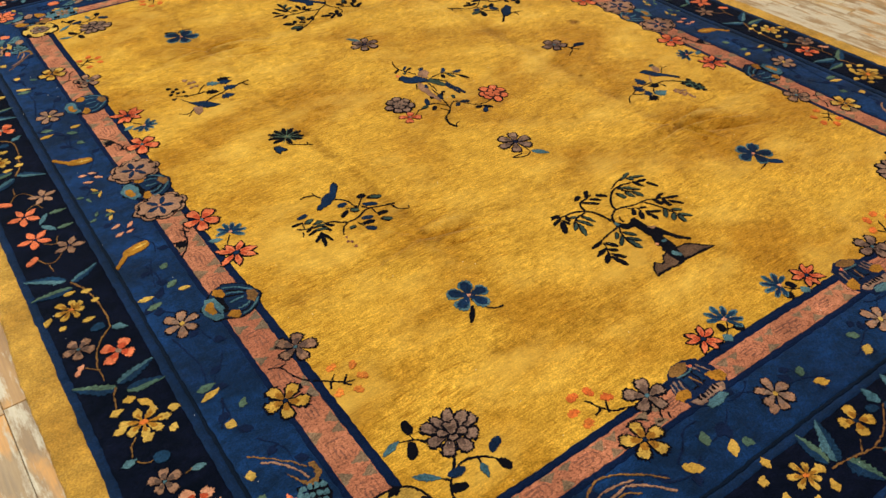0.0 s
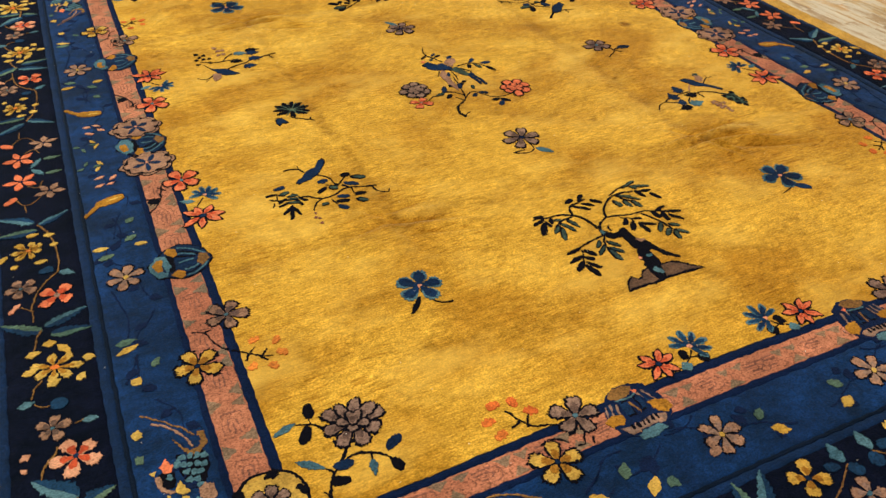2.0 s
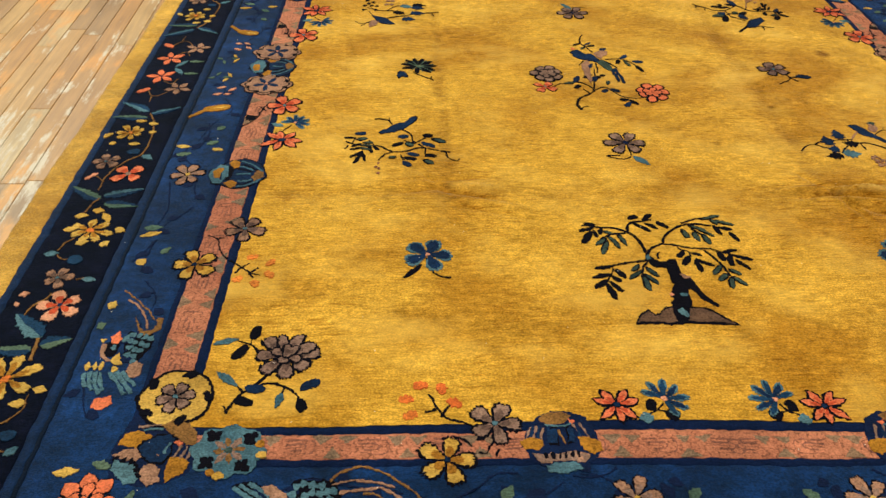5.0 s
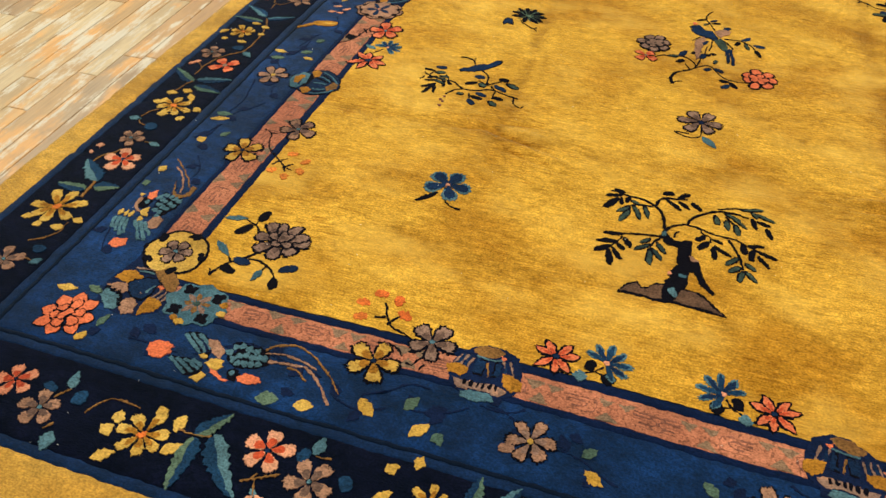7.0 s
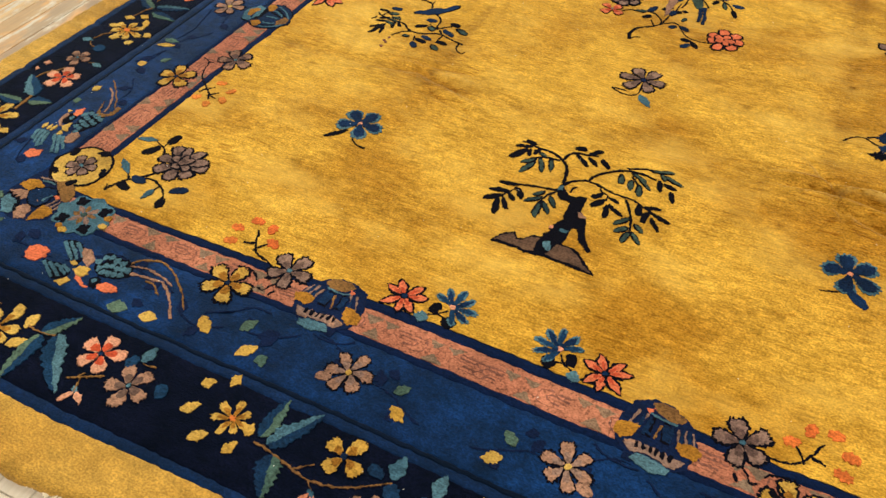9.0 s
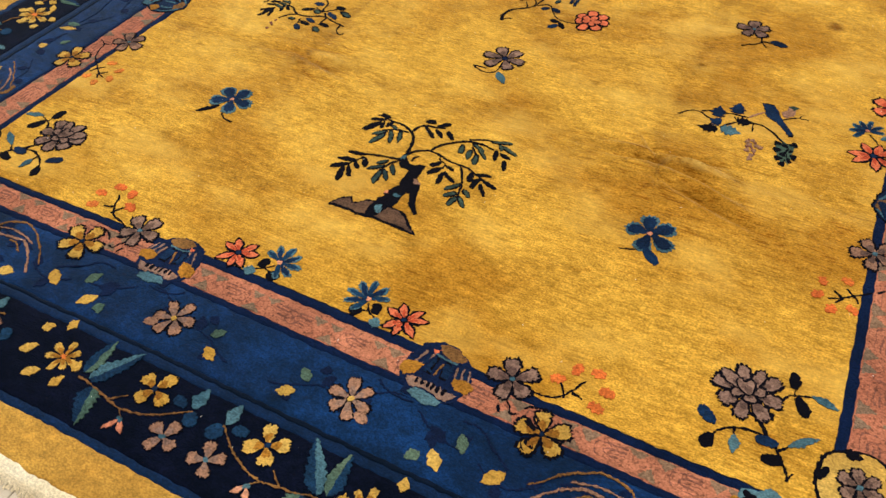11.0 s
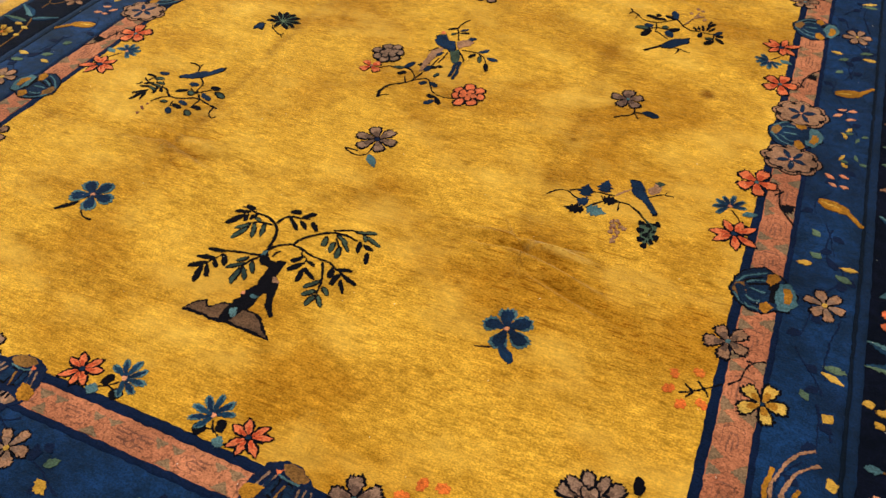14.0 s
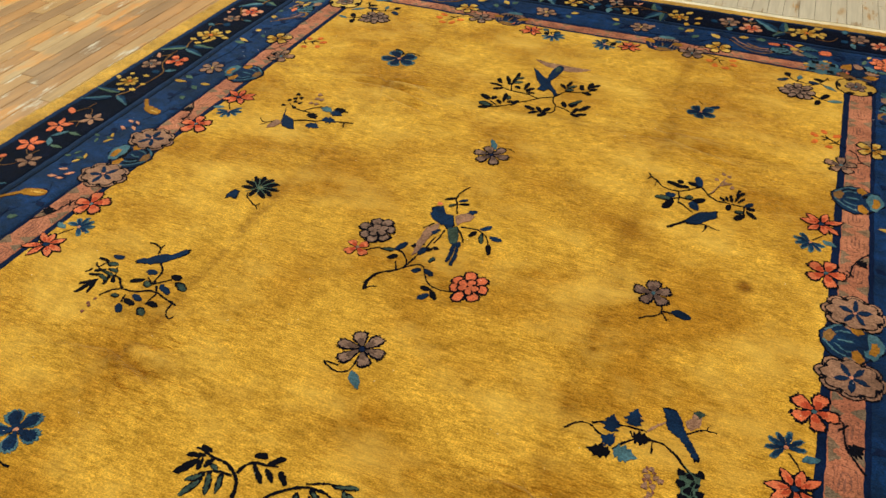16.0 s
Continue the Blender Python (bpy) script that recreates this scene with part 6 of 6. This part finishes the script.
def old_wood(name):
    """Worn strip flooring: amber wood under remains of pale grey paint, strip by strip."""
    m, nodes, links, bsdf = material(name)
    coord = nodes.new("ShaderNodeNewGeometry").outputs["Position"]
    info = nodes.new("ShaderNodeObjectInfo").outputs["Random"]
    island = nodes.new("ShaderNodeNewGeometry").outputs["Random Per Island"]
    add = nodes.new("ShaderNodeMath")
    add.operation = "ADD"
    links.new(info, add.inputs[0])
    links.new(island, add.inputs[1])
    pick = nodes.new("ShaderNodeMath")
    pick.operation = "FRACT"
    links.new(add.outputs[0], pick.inputs[0])
    tone = nodes.new("ShaderNodeValToRGB")
    stops = ((0.0, lin(178, 146, 100)), (0.16, lin(152, 126, 94)), (0.34, lin(182, 162, 128)), (0.48, lin(168, 132, 86)), (0.64, lin(156, 132, 100)), (0.82, lin(176, 150, 108)))
    for k, (at, c) in enumerate(stops):
        e = tone.color_ramp.elements[min(k, 1)] if k < 2 else tone.color_ramp.elements.new(at)
        e.position, e.color = at, c
    tone.color_ramp.interpolation = "CONSTANT"
    links.new(pick.outputs[0], tone.inputs["Fac"])
    # each strip has its own grain
    moved = nodes.new("ShaderNodeVectorMath")
    moved.operation = "MULTIPLY_ADD"
    links.new(pick.outputs[0], moved.inputs[0])
    moved.inputs[1].default_value = (3.0, 17.0, 0.0)
    links.new(coord, moved.inputs[2])
    grain = noise_node(nodes, links, moved.outputs[0], 90, 5, 0.65, (1, 0.06, 1))
    base = mix(nodes, links, "MULTIPLY", 1.0, tone.outputs["Color"], ramp(nodes, links, grain, 0.32, 0.68, (0.76, 0.73, 0.68, 1), (1.12, 1.11, 1.08, 1)))
    cloudy = noise_node(nodes, links, moved.outputs[0], 9, 5, 0.65, (1, 0.35, 1))
    base = mix(nodes, links, "MULTIPLY", 1.0, base, ramp(nodes, links, cloudy, 0.3, 0.7, (0.78, 0.72, 0.62, 1), (1.12, 1.1, 1.05, 1)))
    amber = noise_node(nodes, links, moved.outputs[0], 7, 5, 0.62, (1.2, 0.5, 1))
    place = nodes.new("ShaderNodeSeparateXYZ")
    links.new(coord, place.inputs[0])
    near_end = nodes.new("ShaderNodeMapRange")
    near_end.inputs["From Min"].default_value, near_end.inputs["From Max"].default_value = -0.3, -0.7
    near_end.inputs["To Min"].default_value, near_end.inputs["To Max"].default_value = 0.0, 0.06
    links.new(place.outputs["Y"], near_end.inputs["Value"])
    more = nodes.new("ShaderNodeMath")
    more.operation = "ADD"
    links.new(amber, more.inputs[0])
    links.new(near_end.outputs[0], more.inputs[1])
    amber = more.outputs[0]
    base = mix(nodes, links, "MIX", ramp(nodes, links, amber, 0.57, 0.66, (0, 0, 0, 1), (0.85, 0.85, 0.85, 1)), base, mix(nodes, links, "MULTIPLY", 1.0, lin(204, 148, 72), ramp(nodes, links, grain, 0.28, 0.72, (0.75, 0.7, 0.64, 1), (1.1, 1.1, 1.1, 1))))
    worn = noise_node(nodes, links, moved.outputs[0], 11, 7, 0.72, (1.3, 0.45, 1))
    streaks = noise_node(nodes, links, moved.outputs[0], 40, 4, 0.7, (1, 0.07, 1))
    # paint is best kept at the fringe ends and on the far side, where few feet went
    sep = nodes.new("ShaderNodeSeparateXYZ")
    links.new(coord, sep.inputs[0])
    kept = nodes.new("ShaderNodeMapRange")
    kept.inputs["From Min"].default_value, kept.inputs["From Max"].default_value = -1.5, 0.9
    kept.inputs["To Min"].default_value, kept.inputs["To Max"].default_value = -0.04, 0.05
    links.new(sep.outputs["X"], kept.inputs["Value"])
    ends = nodes.new("ShaderNodeMapRange")
    ends.inputs["From Min"].default_value, ends.inputs["From Max"].default_value = -1.3, -1.75
    ends.inputs["To Min"].default_value, ends.inputs["To Max"].default_value = 0.0, 0.26
    links.new(sep.outputs["Y"], ends.inputs["Value"])
    total = worn
    far_end = nodes.new("ShaderNodeMapRange")
    far_end.inputs["From Min"].default_value, far_end.inputs["From Max"].default_value = 1.5, 1.8
    far_end.inputs["To Min"].default_value, far_end.inputs["To Max"].default_value = 0.0, 0.10
    links.new(sep.outputs["Y"], far_end.inputs["Value"])
    for extra, share in ((streaks, 0.6), (kept.outputs[0], 1.0), (ends.outputs[0], 1.0), (far_end.outputs[0], 1.0)):
        s = nodes.new("ShaderNodeMath")
        s.operation = "MULTIPLY_ADD"
        links.new(extra, s.inputs[0])
        s.inputs[1].default_value = share
        links.new(total, s.inputs[2])
        total = s.outputs[0]
    # further in, more of the old brown varnish is left
    kept_varnish = nodes.new("ShaderNodeMapRange")
    kept_varnish.inputs["From Min"].default_value, kept_varnish.inputs["From Max"].default_value = -0.5, 0.7
    kept_varnish.inputs["To Min"].default_value, kept_varnish.inputs["To Max"].default_value = 0.0, 0.95
    links.new(sep.outputs["Y"], kept_varnish.inputs["Value"])
    this_side = nodes.new("ShaderNodeMapRange")
    this_side.inputs["From Min"].default_value, this_side.inputs["From Max"].default_value = -0.6, -1.2
    links.new(sep.outputs["X"], this_side.inputs["Value"])
    varnish = nodes.new("ShaderNodeMath")
    varnish.operation = "MULTIPLY"
    links.new(kept_varnish.outputs[0], varnish.inputs[0])
    links.new(this_side.outputs[0], varnish.inputs[1])
    base = mix(nodes, links, "MULTIPLY", varnish.outputs[0], base, (0.84, 0.70, 0.52, 1))
    less = nodes.new("ShaderNodeMath")
    less.operation = "MULTIPLY_ADD"
    links.new(varnish.outputs[0], less.inputs[0])
    less.inputs[1].default_value = -0.1
    links.new(total, less.inputs[2])
    total = less.outputs[0]
    paint_mask = ramp(nodes, links, total, 0.78, 0.88)
    base = mix(nodes, links, "MIX", paint_mask, base, mix(nodes, links, "MULTIPLY", 1.0, lin(192, 180, 158), ramp(nodes, links, grain, 0.3, 0.7, (0.8, 0.78, 0.76, 1), (1.06, 1.06, 1.06, 1))))
    links.new(base, bsdf.inputs["Base Color"])
    links.new(ramp(nodes, links, grain, 0.2, 0.8, (0.34, 0.34, 0.34, 1), (0.6, 0.6, 0.6, 1)), bsdf.inputs["Roughness"])
    bump = nodes.new("ShaderNodeBump")
    bump.inputs["Strength"].default_value, bump.inputs["Distance"].default_value = 0.25, 0.002
    links.new(grain, bump.inputs["Height"])
    links.new(bump.outputs["Normal"], bsdf.inputs["Normal"])
    return m


WOOD = old_wood("old_strip_wood")
GAP = paint("floor_gap", lin(86, 66, 46))
X0, X1, Y0, Y1, TOP = -4.2, 4.2, -4.6, 4.8, 3.1
floor = structure("floor", box((X0, Y0, FLOOR - 0.1), (X1, Y1, FLOOR - 0.004)), GAP, "old wooden strip floor with worn pale paint")
structure("ceiling", box((X0, Y0, TOP), (X1, Y1, TOP + 0.1)), WALL, "plain beige ceiling, unseen, added to close the room")
for name, lo, hi in (("wall_north", (X0, Y1, FLOOR), (X1, Y1 + 0.15, TOP)), ("wall_south", (X0, Y0 - 0.15, FLOOR), (X1, Y0, TOP)),
                     ("wall_west", (X0 - 0.15, Y0, FLOOR), (X0, Y1, TOP)), ("wall_east", (X1, Y0, FLOOR), (X1 + 0.15, Y1, TOP))):
    structure(name, box(lo, hi), WALL, "plain beige wall, unseen, added to close the room")
# unseen lights, added and tuned so that brightness and hue fit across the rug
for x, y, power, tone in ((-0.3, -2.7, 82, WARM), (-3.1, 0.9, 128, COOL), (-2.5, 2.8, 104, COOL), (2.2, -1.0, 46, AMBER), (2.4, 1.8, 88, WARM)):
    lamp("added_ceiling_light", x, y, TOP - 0.06, 1.5, 0.8, power, tone)

# ---- fringe ----
CREAM = pile("cream_cotton", lin(240, 228, 198), 0.2, 0.1, 0.12, lin(226, 208, 168), 0.1, 0, 0.2)


def fringe(sy, seed):
    """The woven cotton end and its short frayed warp ends."""
    rng = random.Random(seed)
    n = 150
    rows = []
    wide = 1 if sy < 0 else 4
    for k, (out, up) in enumerate(((1.7555, -0.001), (1.7555 + 0.0085 * wide, -0.002), (1.7555 + 0.0205 * wide, -0.004), (1.7555 + 0.026 * wide, -0.0095))):
        rows.append([lay(-1.372 + 2.744 * i / n, sy * (out + 0.004 * noise.noise((i * 0.35, k * 0.2, seed))), up) for i in range(n + 1)])
    part("woven_end", sheet(rows if sy < 0 else [r[::-1] for r in rows]), CREAM, rug, "cream cotton woven end")
    verts, faces = [], []
    for i in range(1700):
        x = -1.368 + 2.736 * (i + rng.random()) / 1700
        clump = noise.noise((x * 60, 0.3, seed))
        length = 0.012 + 0.006 * rng.random() + 0.006 * clump
        lean = 0.012 * clump + rng.uniform(-0.006, 0.006)
        start = len(verts)
        for k in range(4):
            s = k / 3
            px, py, pz = lay(x + lean * s * s + 0.0015 * math.sin(7 * s + i), sy * (1.7555 + 0.0205 * wide + length * s), -0.0035)
            pz = max(FLOOR + 0.0012, pz - 0.008 * s)
            w = 0.0017 * (1 - 0.4 * s)
            verts += [(px - w, py, pz), (px, py, pz + 0.0012), (px + w, py, pz)]
            if k:
                a = start + 3 * k
                faces += [(a - 3, a - 2, a + 1, a), (a - 2, a - 1, a + 2, a + 1)]
    me = bpy.data.meshes.new("fringe")
    me.from_pydata(verts, [], faces)
    me.materials.append(CREAM)
    ob = new("fringe", me)
    ob.parent = rug
    tagged(ob, "short frayed cream cotton fringe", kind="stuff")


fringe(-1, 1)
fringe(1, 2)


def thread(points, parent):
    """A long loose warp thread on the floor."""
    verts, faces = [], []
    for i, (x, y) in enumerate(points):
        a, b = points[max(0, i - 1)], points[min(len(points) - 1, i + 1)]
        d = math.dist(a, b)
        nx, ny = -(b[1] - a[1]) / d * 0.0012, (b[0] - a[0]) / d * 0.0012
        verts += [(x + nx, y + ny, FLOOR + 0.0003), (x, y, FLOOR + 0.0026), (x - nx, y - ny, FLOOR + 0.0003)]
        if i:
            k = 3 * i
            faces += [(k - 3, k - 2, k + 1, k), (k - 2, k - 1, k + 2, k + 1)]
    me = bpy.data.meshes.new("loose_thread")
    me.from_pydata(verts, [], faces)
    me.materials.append(CREAM)
    ob = new("loose_thread", me)
    ob.parent = parent


for x, seed in ((-0.10, 0.2), (0.35, 1.9), (-0.62, 4.1), (0.8, 7.7)):
    thread([(x - 0.055 * math.sin(2.2 * s + seed) * s + 0.01 * math.sin(9 * s), -1.785 - 0.085 * s) for s in (k / 16 for k in range(17))], rug)


# ---- lint ----
LINT = paint("white_lint", lin(232, 226, 212))
verts, faces = [], []
rng = random.Random(77)
for _ in range(260):
    x, y = rng.uniform(-1.3, 1.3), rng.uniform(-1.7, 1.7)
    px, py, pz = lay(x, y, 0.0032)
    a, l, w = rng.uniform(0, math.pi), rng.uniform(0.0008, 0.0022), rng.uniform(0.0005, 0.0009)
    c, s, k = math.cos(a), math.sin(a), len(verts)
    verts += [(px + l * c, py + l * s, pz), (px - w * s, py + w * c, pz), (px - l * c, py - l * s, pz), (px + w * s, py - w * c, pz), (px, py, pz + 0.0008)]
    faces += [(k, k + 1, k + 4), (k + 1, k + 2, k + 4), (k + 2, k + 3, k + 4), (k + 3, k, k + 4)]
me = bpy.data.meshes.new("lint")
me.from_pydata(verts, [], faces)
me.materials.append(LINT)
tagged(new("lint", me), "white specks of lint lying on the rug", "lint", kind="stuff")


# ---- floor strips ----
def strip_mesh(length):
    w, c = 0.0564, 0.0014
    bm = bmesh.new()
    rings = []
    for inset, z in ((0, -0.004), (0, -c), (c, 0)):
        rings.append([bm.verts.new((x, y, z)) for x, y in ((-w / 2 + inset, inset), (w / 2 - inset, inset), (w / 2 - inset, length - inset), (-w / 2 + inset, length - inset))])
    for a, b in zip(rings, rings[1:]):
        for k in range(4):
            bm.faces.new((a[k], a[(k + 1) % 4], b[(k + 1) % 4], b[k]))
    bm.faces.new(rings[-1])
    me = bpy.data.meshes.new("strip")
    bm.to_mesh(me)
    bm.free()
    me.materials.append(WOOD)
    return me


LENGTHS = (0.34, 0.46, 0.58, 0.72, 0.9, 1.15)
STRIPS = {l: strip_mesh(l - 0.001) for l in LENGTHS}
rng = random.Random(12)
rest_v, rest_f = [], []
count = 0
for i in range(int((X1 - X0) / 0.0575)):
    x, y = X0 + 0.0575 * (i + 0.5) + 0.012, Y0 - rng.random()
    while y < Y1:
        l = rng.choice(LENGTHS)
        seen = (-2.35 < x < -1.33 and -1.9 < y + l and y < 2.3) or (-1.4 < x < 0.6 and y < -1.72 and y + l > -2.1) or (1.33 < x < 1.75 and y + l > -1.2 and y < 0.6) or (0.3 < x < 1.5 and y + l > 1.72 and y < 2.1)
        if seen and count < 300 and y > Y0 and y + l < Y1:
            ob = new("plank", STRIPS[l])
            ob.parent = floor
            ob.matrix_world = pose(x, y, FLOOR)
            count += 1
        elif y + l > Y0 + 0.02:
            y0, y1 = max(y, Y0) + 0.0005, min(y + l, Y1) - 0.0005
            base = len(rest_v)
            for inset, z in ((0, -0.004), (0, -0.0012), (0.0012, 0)):
                rest_v += [(x + sx * (0.0282 - inset), yy, FLOOR + z) for sx, yy in ((-1, y0 + inset), (1, y0 + inset), (1, y1 - inset), (-1, y1 - inset))]
            for r in (0, 4):
                rest_f += [(base + r + k, base + r + (k + 1) % 4, base + r + 4 + (k + 1) % 4, base + r + 4 + k) for k in range(4)]
            rest_f.append((base + 8, base + 9, base + 10, base + 11))
        y += l
me = bpy.data.meshes.new("other_planks")
me.from_pydata(rest_v, [], rest_f)
me.materials.append(WOOD)
ob = new("other_planks", me)
ob.parent = floor
tagged(ob, "worn wooden floor strips further off", kind="stuff")
